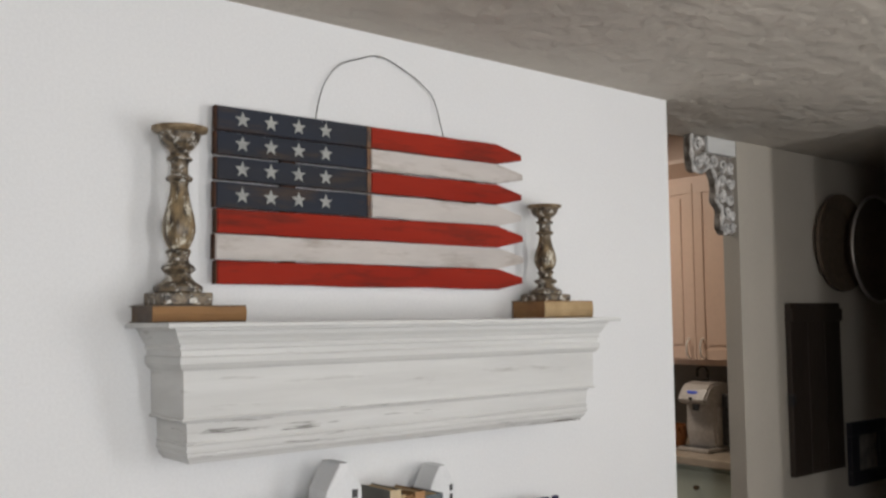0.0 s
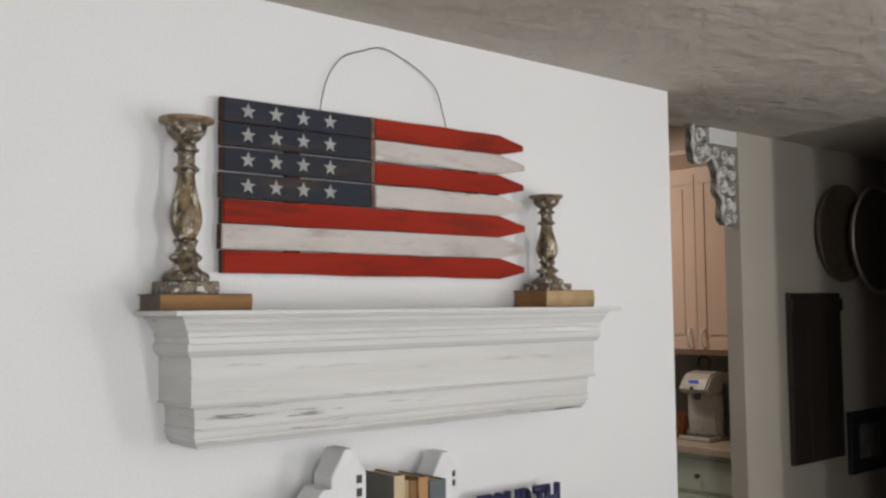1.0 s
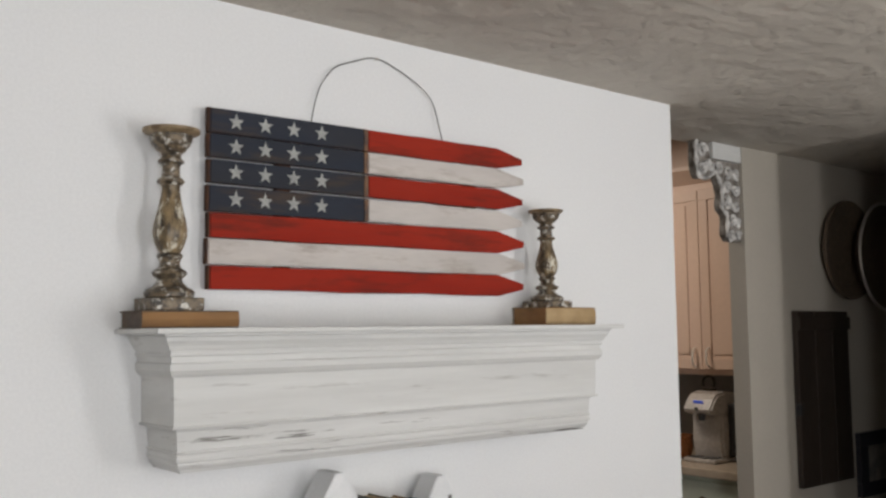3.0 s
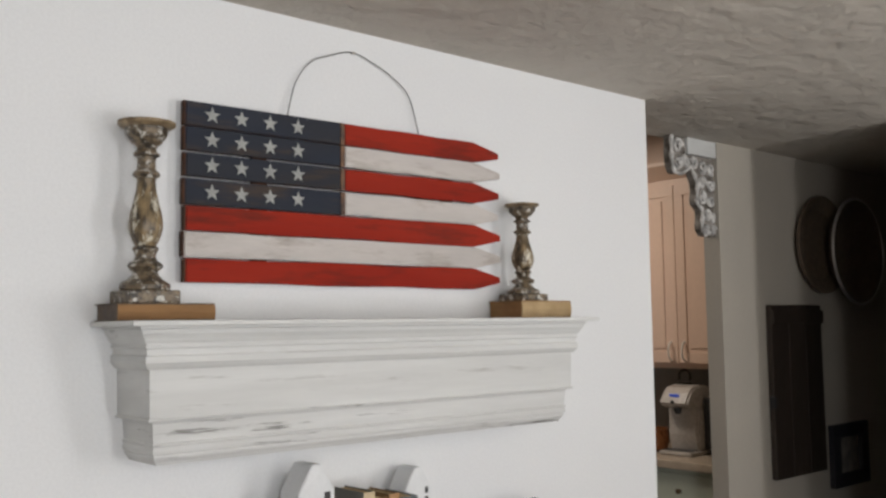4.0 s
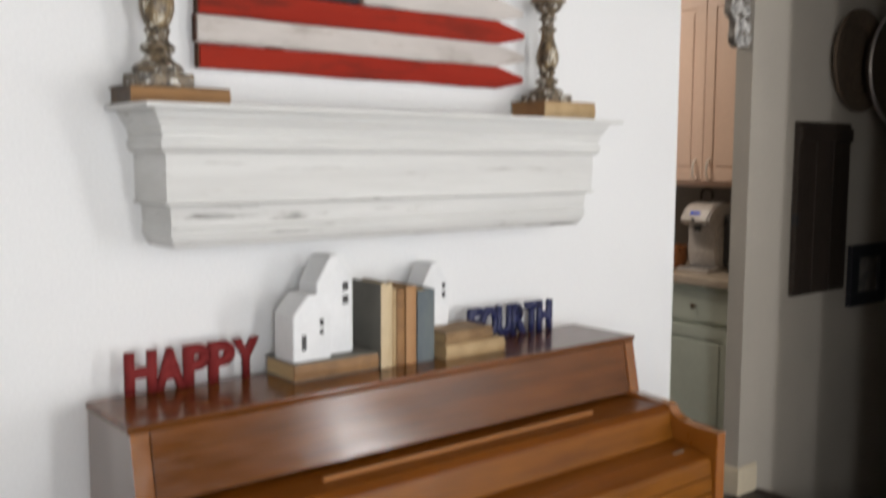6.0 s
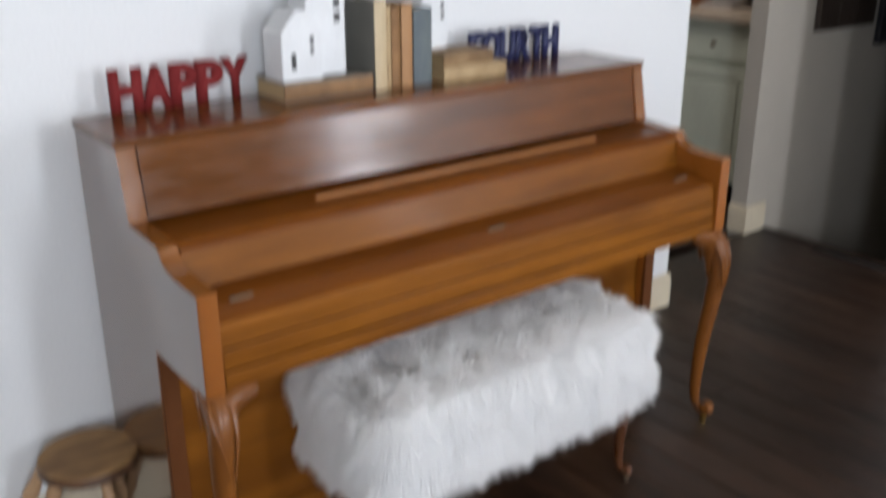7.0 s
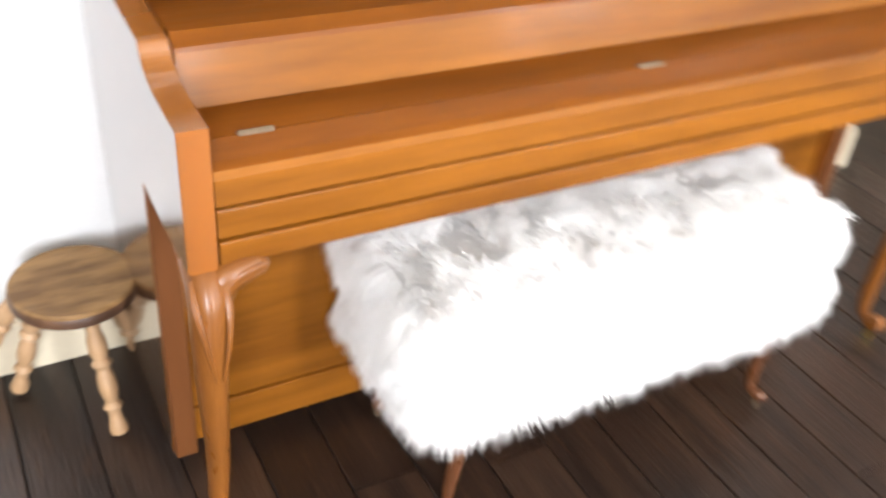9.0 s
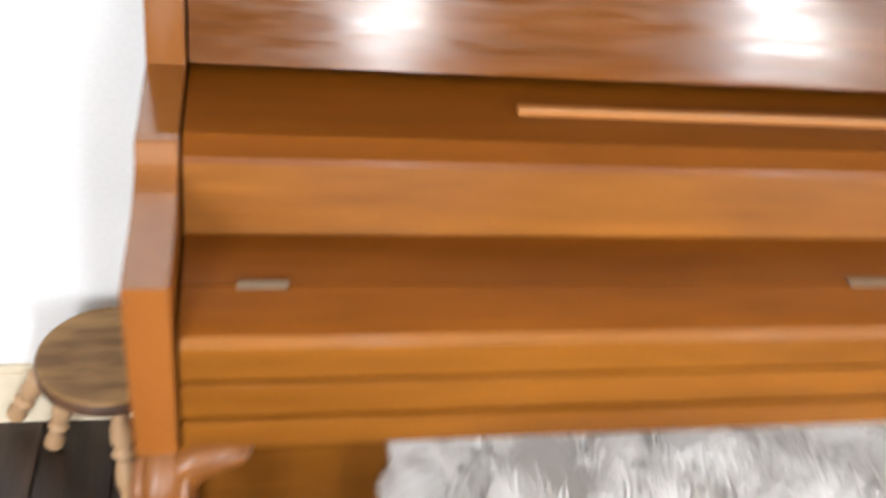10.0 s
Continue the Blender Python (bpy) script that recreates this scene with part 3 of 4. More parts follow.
def round_the_sides(count, radius=0.045):
    """Points and normals spread round the upright sides of the draped block, its corners rounded."""
    wide, deep, turn = FX1 - FX0 - 2 * radius, FY1 - FY0 - 2 * radius, radius * math.pi / 2
    edges = np.cumsum([0, wide, turn, deep, turn, wide, turn, deep, turn])
    s = rng.uniform(0, edges[-1], count)
    k = np.searchsorted(edges, s, side="right") - 1
    f = (s - edges[k]) / np.diff(edges)[k]
    ang = np.select([k == n for n in range(8)], [-90 + 0 * f, -90 + 90 * f, 0 * f, 90 * f, 90 + 0 * f, 90 + 90 * f, 180 + 0 * f, 180 + 90 * f])
    cx = np.select([k == n for n in range(8)], [FX0 + radius + wide * f, FX1 - radius + 0 * f, FX1 - radius + 0 * f, FX1 - radius + 0 * f, FX1 - radius - wide * f, FX0 + radius + 0 * f, FX0 + radius + 0 * f, FX0 + radius + 0 * f])
    cy = np.select([k == n for n in range(8)], [FY0 + radius + 0 * f, FY0 + radius + 0 * f, FY0 + radius + deep * f, FY1 - radius + 0 * f, FY1 - radius + 0 * f, FY1 - radius + 0 * f, FY1 - radius - deep * f, FY0 + radius + 0 * f])
    normal = np.stack([np.cos(np.radians(ang)), np.sin(np.radians(ang)), 0 * ang], 1)
    root = np.stack([cx, cy, rng.uniform(FZ0, FZ1 - 0.01, count)], 1) + normal * (radius - 0.004)
    return root, normal


root, normal = round_the_sides(80000)
sides = blades_on(root, normal, 0.03, 0.062)
root = np.stack([rng.uniform(FX0 + 0.012, FX1 - 0.012, 32000), rng.uniform(FY0 + 0.012, FY1 - 0.012, 32000), np.full(32000, FZ1 - 0.006)], 1)
lean = np.stack([np.clip((root[:, 0] - (FX0 + FX1) / 2) / ((FX1 - FX0) / 2), -1, 1) ** 7, np.clip((root[:, 1] - (FY0 + FY1) / 2) / ((FY1 - FY0) / 2), -1, 1) ** 3, np.ones(32000)], 1)
normal = lean / np.linalg.norm(lean, axis=1)[:, None]
blades = np.concatenate([sides, blades_on(root, normal, 0.026, 0.06)])
base = 5 * np.arange(len(blades) // 5)[:, None]
polys = (base + [0, 1, 3, 2]).tolist() + (base + [2, 3, 4]).tolist()
mesh = bpy.data.meshes.new("fur")
mesh.from_pydata((blades - np.array(throw.location)).tolist(), [], polys)
mesh.materials.append(FUR)
fur = new("fur", mesh)
fur.parent = throw
tagged(fur, "long white fur pile", kind="stuff")

for ob in (bench, throw):
    ob.location += Vector((0.01, -0.004, 0))

# ---- low stool ----
stool = thing("stool", (-0.092, -0.143, 0), "low round wooden stool with turned legs and a worn seat", "stool")
part("seat", lathe([(0.02, 0.248), (0.094, 0.248), (0.1, 0.251)], (-0.092, -0.143, 0), None, 40), STOOL_RIM, stool)
part("rim", lathe([(0.1, 0.2505), (0.105, 0.255), (0.106, 0.268), (0.103, 0.2735)], (-0.092, -0.143, 0), None, 40), STOOL_RIM, stool, "dark worn seat rim", True)
part("seat_top", lathe([(0.1035, 0.2705), (0.1035, 0.2765), (0.1, 0.28), (0.02, 0.2805)], (-0.092, -0.143, 0), None, 40), STOOL_SEAT, stool, "worn and stained round seat top", True)
for fx, fy in ((-0.069, -0.253), (-0.211, -0.072), (0.012, -0.034), (-0.274, -0.03)):
    top = Vector((-0.092 + (fx + 0.092) * 0.45, -0.143 + (fy + 0.143) * 0.45, 0.25))
    low = Vector((fx, fy, 0.035 if fx < -0.26 else 0.008))
    way = (low - top).normalized()
    span_ = (low - top).length
    turned = [(0.012, 0), (0.0135, 0.02), (0.012, 0.045), (0.016, 0.062), (0.017, 0.085), (0.012, 0.098), (0.018, 0.108), (0.012, 0.118), (0.016, 0.14), (0.0165, 0.16),
              (0.011, 0.185), (0.017, 0.196), (0.011, 0.207), (0.012, 0.222), (0.0165, 0.24), (0.016, 0.25), (0.009, 0.255)]
    part("leg", lathe([(a, b / 0.255 * span_) for a, b in turned], top, way.to_track_quat("Z", "Y").to_matrix().to_4x4(), 16), STOOL_LEG, stool, "", True)

# ---- mantel shelf ----
mantel = thing("mantel_shelf", (0.77, -0.1, 1.29), "distressed chalk-white mantel shelf with crown moulding on the wall", "mantel shelf")
ML, MR, MT = 0.077, 1.463, 1.589


def returned(profile, into=None):
    """Mouldings mitred round the shelf's front and both ends: (depth, height) from the top down."""
    bm = bmesh.new()
    deep = 0.224
    rows = []
    for d, z in profile:
        off = deep - d
        rows.append([bm.verts.new(p) for p in ((ML + off, -0.001, z), (ML + off, -d, z), (MR - off, -d, z), (MR - off, -0.001, z))])
    for a, b in zip(rows, rows[1:]):
        for k in range(3):
            bm.faces.new((a[k], a[k + 1], b[k + 1], b[k]))
        bm.faces.new((a[3], a[0], b[0], b[3]))
    bm.faces.new(rows[0]), bm.faces.new(rows[-1])
    return merged(into, bm)


part("top_board", returned([(0.227, MT), (0.229, MT - 0.002), (0.229, MT - 0.009), (0.227, MT - 0.0115)]), SHABBY, mantel)
part("crown", returned([(0.203, MT - 0.0115), (0.203, MT - 0.016), (0.199, MT - 0.018), (0.196, MT - 0.027), (0.19, MT - 0.036), (0.1865, MT - 0.044), (0.182, MT - 0.045), (0.1815, MT - 0.05),
                        (0.1835, MT - 0.052), (0.1835, MT - 0.056), (0.179, MT - 0.058), (0.179, MT - 0.07), (0.183, MT - 0.073), (0.1835, MT - 0.086), (0.179, MT - 0.094), (0.174, MT - 0.1)]), SHABBY, mantel)
part("frieze", returned([(0.169, MT - 0.1), (0.167, MT - 0.2)]), SHABBY, mantel)
part("lower_moulding", returned([(0.1715, MT - 0.2), (0.1725, MT - 0.2025), (0.1715, MT - 0.205), (0.158, MT - 0.2065), (0.155, MT - 0.212), (0.152, MT - 0.251), (0.1555, MT - 0.2535), (0.1555, MT - 0.2565), (0.152, MT - 0.259),
                                 (0.155, MT - 0.266), (0.154, MT - 0.273), (0.1495, MT - 0.2755), (0.151, MT - 0.279), (0.149, MT - 0.284), (0.143, MT - 0.291), (0.14, MT - 0.297)]), SHABBY_WORN, mantel, "mouldings with the paint rubbed through in streaks")

# ---- books and candlesticks on the mantel ----


def lying_book(name, x0, x1, y0, y1, z, high, cover, label, turn=0.0, spine="front", back=None, leaves=PAGES):
    """A closed book lying flat: two boards, a rounded spine on the given side and a block of pages."""
    ob = thing(name, ((x0 + x1) / 2, (y0 + y1) / 2, z), label, "book")
    t = 0.003
    part("cover", box(x0, x1, y0, y1, z, z + t, 0.001), cover, ob)
    part("cover", box(x0, x1, y0, y1, z + high - t, z + high, 0.001), cover, ob)
    if spine == "front":
        part("spine", prism([(y0, z + t), (y0 - 0.003, z + high * 0.5), (y0, z + high - t), (y0 + 0.003, z + high - t), (y0 + 0.003, z + t)], "x", x0, x1), back or cover, ob)
        part("page_block", box(x0 + 0.004, x1 - 0.004, y0 + 0.003, y1 - 0.004, z + t, z + high - t), leaves, ob)
    else:
        part("spine", prism([(x0, z + t), (x0 - 0.003, z + high * 0.5), (x0, z + high - t), (x0 + 0.003, z + high - t), (x0 + 0.003, z + t)], "y", y0, y1), cover, ob)
        part("page_block", box(x0 + 0.003, x1 - 0.004, y0 + 0.004, y1 - 0.004, z + t, z + high - t), leaves, ob)
    ob.rotation_euler = (0, 0, radians(turn))
    return ob


lying_book("book", 0.08, 0.296, -0.13, -0.006, MT, 0.037, BOOK_LEATHER, "dark leather book with worn tan spine under the tall candlestick", back=BOOK_TAN, leaves=BOOK_LEATHER)
lying_book("book", 1.235, 1.44, -0.144, -0.006, MT, 0.05, BOOK_BROWN, "brown book with a beige spine under the short candlestick", back=BOOK_BEIGE, leaves=BOOK_TAN)


def candlestick(at, tall, wide, lip, label):
    x, y, z = at
    ob = thing("candlestick", at, label, "candlestick", "candlesticks on the mantel")
    b = wide
    part("plinth", box(x - b, x + b, y - b, y + b, z, z + tall * 0.07, 0.004), CANDLE, ob)
    body = [(0.86, 0.07), (0.93, 0.078), (0.95, 0.1), (0.86, 0.115), (0.66, 0.13), (0.5, 0.155), (0.46, 0.175), (0.6, 0.19), (0.67, 0.205), (0.6, 0.22), (0.43, 0.235), (0.37, 0.26),
            (0.43, 0.285), (0.5, 0.298), (0.46, 0.307), (0.38, 0.316), (0.46, 0.335), (0.57, 0.37), (0.64, 0.41), (0.64, 0.45), (0.58, 0.5), (0.47, 0.56), (0.38, 0.62), (0.34, 0.67),
            (0.36, 0.688), (0.5, 0.7), (0.53, 0.71), (0.47, 0.722), (0.35, 0.735), (0.33, 0.79), (0.38, 0.806), (0.5, 0.815), (0.5, 0.826), (0.4, 0.836), (0.36, 0.85), (0.4, 0.868), (0.56, 0.885), (0.74, 0.92), (0.82, 0.966)]
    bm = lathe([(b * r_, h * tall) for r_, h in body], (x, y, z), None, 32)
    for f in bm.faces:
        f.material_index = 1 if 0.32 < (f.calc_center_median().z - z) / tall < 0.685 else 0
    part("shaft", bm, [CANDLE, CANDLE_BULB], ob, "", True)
    part("drip_tray", lathe([(b * 0.84, 0.966 * tall), (b * lip * 0.96, 0.978 * tall), (b * lip, 0.985 * tall), (b * lip, tall), (b * lip * 0.94, tall), (b * 0.9, 0.98 * tall), (b * 0.3, 0.975 * tall)], (x, y, z), None, 32), CANDLE_TOP, ob, "tarnished gilt drip tray", True)
    return ob


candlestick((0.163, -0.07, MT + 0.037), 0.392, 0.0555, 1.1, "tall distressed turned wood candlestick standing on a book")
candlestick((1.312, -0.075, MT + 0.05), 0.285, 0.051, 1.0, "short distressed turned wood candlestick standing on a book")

# ---- picket flag ----
flag = thing("picket_flag", (0.77, -0.03, 1.86), "painted wooden picket flag with stars, hung by a wire", "wall decoration")
FL, FC = 0.266, 0.695
EDGES_L = (2.091, 2.032, 1.972, 1.913, 1.85, 1.791, 1.73, 1.673)
EDGES_R = (2.097, 2.038, 1.978, 1.916, 1.856, 1.793, 1.731, 1.671)
for k in range(7):
    top, bot, top_r, bot_r = EDGES_L[k], EDGES_L[k + 1] + (0.0055 if k in (1, 2) else 0.003), EDGES_R[k], EDGES_R[k + 1] + (0.0055 if k in (1, 2) else 0.003)
    top_c, bot_c = (top + top_r) / 2, (bot + bot_r) / 2
    tip = 1.26 + 0.004 * math.sin(k * 1.7)
    mid = (top_r + bot_r) / 2 - 0.002
    paint = RED if k % 2 == 0 else PICKET_WHITE
    left = FL + 0.003 * math.sin(k * 3.3)
    begin = FC + 0.0124 if k < 4 else left + 0.003
    low_a, high_a = (bot_c, top_c) if k < 4 else (bot, top)
    wave = [(begin + (1.16 - begin) * u, 0.0011 * math.sin(11 * u + 2.1 * k) + 0.0008 * math.sin(29 * u + k)) for u in (0.14, 0.28, 0.42, 0.56, 0.7, 0.84)]
    lower = [(x, low_a + (bot_r - 0.001 - low_a) * (x - begin) / (1.16 - begin) + w) for x, w in wave]
    upper = [(x, high_a + (top_r + 0.001 - high_a) * (x - begin) / (1.16 - begin) - w * 0.7) for x, w in wave]
    outline = [(begin, low_a), *lower, (1.16, bot_r - 0.001), (tip, mid - 0.008), (tip, mid + 0.008), (1.16, top_r + 0.001), *reversed(upper), (begin, high_a)]
    bm = prism(outline, "y", -0.036, -0.018, 0.0028)
    slots = [paint]
    if k < 4:
        extra = bmesh.new()
        prism([(left + 0.003, bot), (FC - 0.0004, bot_c), (FC - 0.0004, top_c), (left + 0.003, top)], "y", -0.036, -0.018, 0.0028, extra)
        for f in extra.faces:
            f.material_index = 1
        merged(bm, extra)
        slots.append(NAVY)
        extra = prism([(FC, bot_c), (FC + 0.012, bot_c), (FC + 0.012, top_c), (FC, top_c)], "y", -0.0358, -0.018)
        for f in extra.faces:
            f.material_index = 2
        merged(bm, extra)
        slots.append(WORN_SEAM)
    extra = box(left, left + 0.003, -0.0355, -0.018, bot, top)
    for f in extra.faces:
        f.material_index = len(slots)
    merged(bm, extra)
    slots.append(RAW_EDGE)
    bm.normal_update()
    for f in bm.faces:
        if abs(f.normal.z) > 0.3 and f.material_index != 2:
            f.material_index = len(slots) - 1
    board = part("board", bm, slots, flag)
    if k < 4:
        for x in (0.335, 0.411, 0.488, 0.567):
            pts = []
            for a in range(10):
                rad = 0.0205 if a % 2 == 0 else 0.0085
                ang = math.pi / 2 + a * math.pi / 5
                pts.append((x + rad * math.cos(ang), (top + bot) / 2 + (x - FL) * 0.008 + rad * math.sin(ang)))
            part("star", prism(pts, "y", -0.0368, -0.0355), STAR, board, "stencilled pale star")
for x in (0.45, 1.05):
    part("batten", box(x, x + 0.04, -0.018, -0.004, 1.70, 2.07), RAW_EDGE, flag)
wire = smoothed([(0.545, -0.028, 2.084), (0.549, -0.02, 2.11), (0.575, -0.012, 2.187), (0.62, -0.01, 2.246), (0.681, -0.008, 2.274), (0.753, -0.006, 2.296), (0.827, -0.008, 2.276), (0.894, -0.01, 2.244), (0.939, -0.012, 2.204), (0.958, -0.02, 2.13), (0.962, -0.028, 2.088)], 6)
part("wire", tube(wire, [0.0014] * len(wire), 8), STEEL, flag, "thin dark hanging wire", True)
part("nail", lathe([(0.0012, -0.012), (0.0012, 0), (0.004, 0.0005), (0.004, 0.002)], (0.753, -0.012, 2.293), pose(0, 0, 0, 90, 0, 0), 10), PLASTIC, flag)

# ---- things on the piano ----
LT = 0.977
lying_book("book", 0.425, 0.655, -0.18, -0.045, LT, 0.042, BOOK_OLIVE, "thick worn brown book lying flat under the white houses", back=BOOK_BROWN)


def house(x0, x1, y0, y1, z, eaves, ridge, holes, label):
    ob = thing("toy_house", ((x0 + x1) / 2, (y0 + y1) / 2, z), label, "ornament", "white wooden houses")
    mid = (x0 + x1) / 2
    part("body", prism([(x0, z), (x1, z), (x1, eaves), (mid + 0.012, ridge), (mid - 0.012, ridge), (x0, eaves)], "y", y0, y1, 0.002), HOUSE_WHITE, ob)
    for hx, hz, w, h in holes:
        part("window", box(hx - w / 2, hx + w / 2, y0 - 0.0012, y0 + 0.003, hz - h / 2, hz + h / 2, 0.0005), HOUSE_HOLE, ob, "dark cut window opening")
    return ob


house(0.513, 0.613, -0.135, -0.055, LT + 0.042, 1.19, 1.252, [(0.592, 1.178, 0.016, 0.02), (0.592, 1.146, 0.016, 0.02), (0.5395, 1.08, 0.006, 0.05)], "tall white wooden house block with cut windows")
house(0.432, 0.532, -0.165, -0.08, LT + 0.042, 1.125, 1.17, [(0.46, 1.062, 0.012, 0.035), (0.507, 1.105, 0.01, 0.016), (0.507, 1.083, 0.01, 0.012)], "short white wooden house block with cut windows")
house(0.85, 0.94, -0.1, -0.03, LT, 1.15, 1.207, [(0.922, 1.148, 0.01, 0.016), (0.922, 1.124, 0.01, 0.016)], "white wooden house block behind the books")


def standing_book(x0, x1, y0, y1, high, cover, label, back=None):
    ob = thing("book", ((x0 + x1) / 2, (y0 + y1) / 2, LT), label, "book", "upright books on the piano")
    t = 0.0022
    part("cover", box(x0, x0 + t, y0 + 0.003, y1, LT, LT + high, 0.0006), cover, ob)
    part("cover", box(x1 - t, x1, y0 + 0.003, y1, LT, LT + high, 0.0006), cover, ob)
    arc = [(x0 + (x1 - x0) * s, y0 + 0.003 - 0.004 * math.sin(math.pi * s)) for s in np.linspace(0, 1, 7)]
    part("spine", prism([*arc, (x1, y0 + 0.004), (x0, y0 + 0.004)], "z", LT, LT + high), back or cover, ob, "", True)
    part("page_block", box(x0 + t, x1 - t, y0 + 0.004, y1 - 0.004, LT + 0.002, LT + high - 0.004), PAGES, ob)
    return ob


standing_book(0.6575, 0.69, -0.185, -0.06, 0.205, BOOK_OLIVE, "thick upright dark book with a cream spine", BOOK_CREAM)
standing_book(0.691, 0.706, -0.18, -0.06, 0.19, BOOK_OLIVE, "thin upright dark book with a beige spine", BOOK_BEIGE)
standing_book(0.708, 0.732, -0.18, -0.06, 0.187, BOOK_BROWN, "upright book with a tan spine", BOOK_TAN)
standing_book(0.734, 0.765, -0.183, -0.06, 0.192, BOOK_BROWN, "upright book with a faded orange spine", BOOK_ORANGE)
standing_book(0.767, 0.82, -0.186, -0.055, 0.18, BOOK_BLUE, "thick upright book with a faded blue spine")
lying_book("book", 0.845, 1.045, -0.205, -0.075, LT, 0.036, BOOK_BEIGE, "beige old book lying flat on the piano")
lying_book("book", 0.85, 1.015, -0.19, -0.085, LT + 0.036, 0.03, BOOK_RAGGED, "ragged brown old book on top of another", 3)


def letter(sign, char, x0, x1, y, high, mat, bold):
    curve = bpy.data.curves.new("sign", "FONT")
    curve.body, curve.size, curve.extrude, curve.offset = char, 1.0, 0.0, bold
    temp = new("temp", curve)
    mesh = bpy.data.meshes.new_from_object(temp.evaluated_get(bpy.context.evaluated_depsgraph_get()))
    bpy.data.objects.remove(temp)
    bm = bmesh.new()
    bm.from_mesh(mesh)
    bpy.data.meshes.remove(mesh)
    lo = Vector([min(v.co[k] for v in bm.verts) for k in range(3)])
    hi = Vector([max(v.co[k] for v in bm.verts) for k in range(3)])
    for v in bm.verts:
        v.co = Vector((x0 + (v.co.x - lo.x) / (hi.x - lo.x) * (x1 - x0), y, LT + (v.co.y - lo.y) / (hi.y - lo.y) * high))
    out = bmesh.ops.extrude_face_region(bm, geom=list(bm.faces))
    bmesh.ops.translate(bm, vec=(0, 0.012, 0), verts=[v for v in out["geom"] if isinstance(v, bmesh.types.BMVert)])
    part("letter", bm, mat, sign)


def word_sign(text, x0, x1, y, high, mat, label, bold, widths):
    sign = thing("word_sign", ((x0 + x1) / 2, y, LT), label, "sign")
    unit = (x1 - x0) / sum(widths)
    x = x0
    for char, wide in zip(text, widths):
        letter(sign, char, x - 0.0015, x + wide * unit + 0.0015, y, high, mat, bold)
        x += wide * unit


word_sign("HAPPY", 0.079, 0.39, -0.066, 0.092, SIGN_RED, "dark red wooden word sign standing on the piano", 0.046, (1.05, 1.05, 0.95, 0.95, 1.0))
word_sign("FOURTH", 1.03, 1.352, -0.072, 0.09, SIGN_BLUE, "navy blue wooden word sign standing on the piano", 0.05, (0.85, 1.1, 1.0, 1.05, 0.9, 1.0))

for ob in list(scene.objects):
    if ob.parent is None and ob.get("category") in ("ornament", "book") and ob.location.z < 1.3:
        ob.location.x -= 0.004 if ob.get("group") == "upright books on the piano" else 0.009

# ---- kitchen beyond the opening ----
UX = 3.6


def framed_door(parent, name, x, y0, y1, z0, z1, mat):
    door = part(name, box(x, x + 0.02, y0, y1, z0, z1, 0.003), mat, parent)
    w = 0.055
    bm = box(x - 0.006, x, y0, y1, z0, z0 + w, 0.002)
    box(x - 0.006, x, y0, y1, z1 - w, z1, 0.002, into=bm)
    box(x - 0.006, x, y0, y0 + w, z0 + w, z1 - w, 0.002, into=bm)
    box(x - 0.006, x, y1 - w, y1, z0 + w, z1 - w, 0.002, into=bm)
    part("door_frame", bm, mat, door)
    part("raised_panel", box(x - 0.005, x, y0 + w + 0.02, y1 - w - 0.02, z0 + w + 0.02, z1 - w - 0.02, 0.004), mat, door)
    return door


upper = thing("upper_cabinet", (UX + 0.17, 1.0, 1.33), "cream-pink painted upper kitchen cabinet with two doors", "cabinet")
part("body", box(UX + 0.022, 3.955, 0.70, 1.34, 1.33, 2.33, 0.002), CAB_UP, upper)
for y0, y1, hy in ((1.022, 1.338, 1.062), (0.702, 1.018, 0.978)):
    door = framed_door(upper, "door", UX, y0, y1, 1.36, 2.29, CAB_UP)
    pull = smoothed([(UX - 0.002, hy, 1.37), (UX - 0.025, hy, 1.385), (UX - 0.032, hy, 1.42), (UX - 0.025, hy, 1.455), (UX - 0.002, hy, 1.47)], 5)
    part("handle", tube(pull, [0.006] * len(pull), 8), CHROME, door, "chrome arched pull", True)
part("crown", prism([(UX + 0.02, 2.33), (UX - 0.03, 2.40), (UX - 0.03, 2.42), (3.95, 2.42), (3.95, 2.33)], "y", 0.70, 1.6), CAB_UP, upper)
upper2 = thing("upper_cabinet", (UX + 0.17, 1.6, 1.33), "cream-pink painted upper kitchen cabinet", "cabinet")
part("body", box(UX + 0.022, 3.955, 1.345, 2.1, 1.33, 2.33, 0.002), CAB_UP, upper2)
framed_door(upper2, "door", UX, 1.35, 1.72, 1.36, 2.29, CAB_UP)
lower = thing("base_cabinet", (3.65, 0.9, 0), "sage green painted base cabinet with a drawer", "cabinet")
part("body", box(3.372, 3.955, 0.45, 1.11, 0.09, 0.855, 0.002), CAB_LOW, lower)
part("drawer", box(3.35, 3.37, 0.64, 1.10, 0.68, 0.835, 0.004), CAB_LOW, lower)
part("knob", lathe([(0.006, 0), (0.005, 0.012), (0.013, 0.02), (0.012, 0.028), (0.004, 0.031)], (3.35, 0.86, 0.755), pose(0, 0, 0, 0, -90, 0), 14), HINGE, lower, "small dull metal knob", True)
framed_door(lower, "door", 3.35, 0.64, 1.10, 0.1, 0.655, CAB_LOW)
lower2 = thing("base_cabinet", (3.65, 1.5, 0), "sage green painted base cabinet", "cabinet")
part("body", box(3.372, 3.955, 1.115, 2.1, 0.09, 0.855, 0.002), CAB_LOW, lower2)
framed_door(lower2, "door", 3.35, 1.12, 1.56, 0.1, 0.835, CAB_LOW)
tagged(put("worktop", box(3.32, 3.955, 0.4, 2.1, 0.86, 0.9, 0.006), COUNTER), "beige stone kitchen worktop", "worktop")

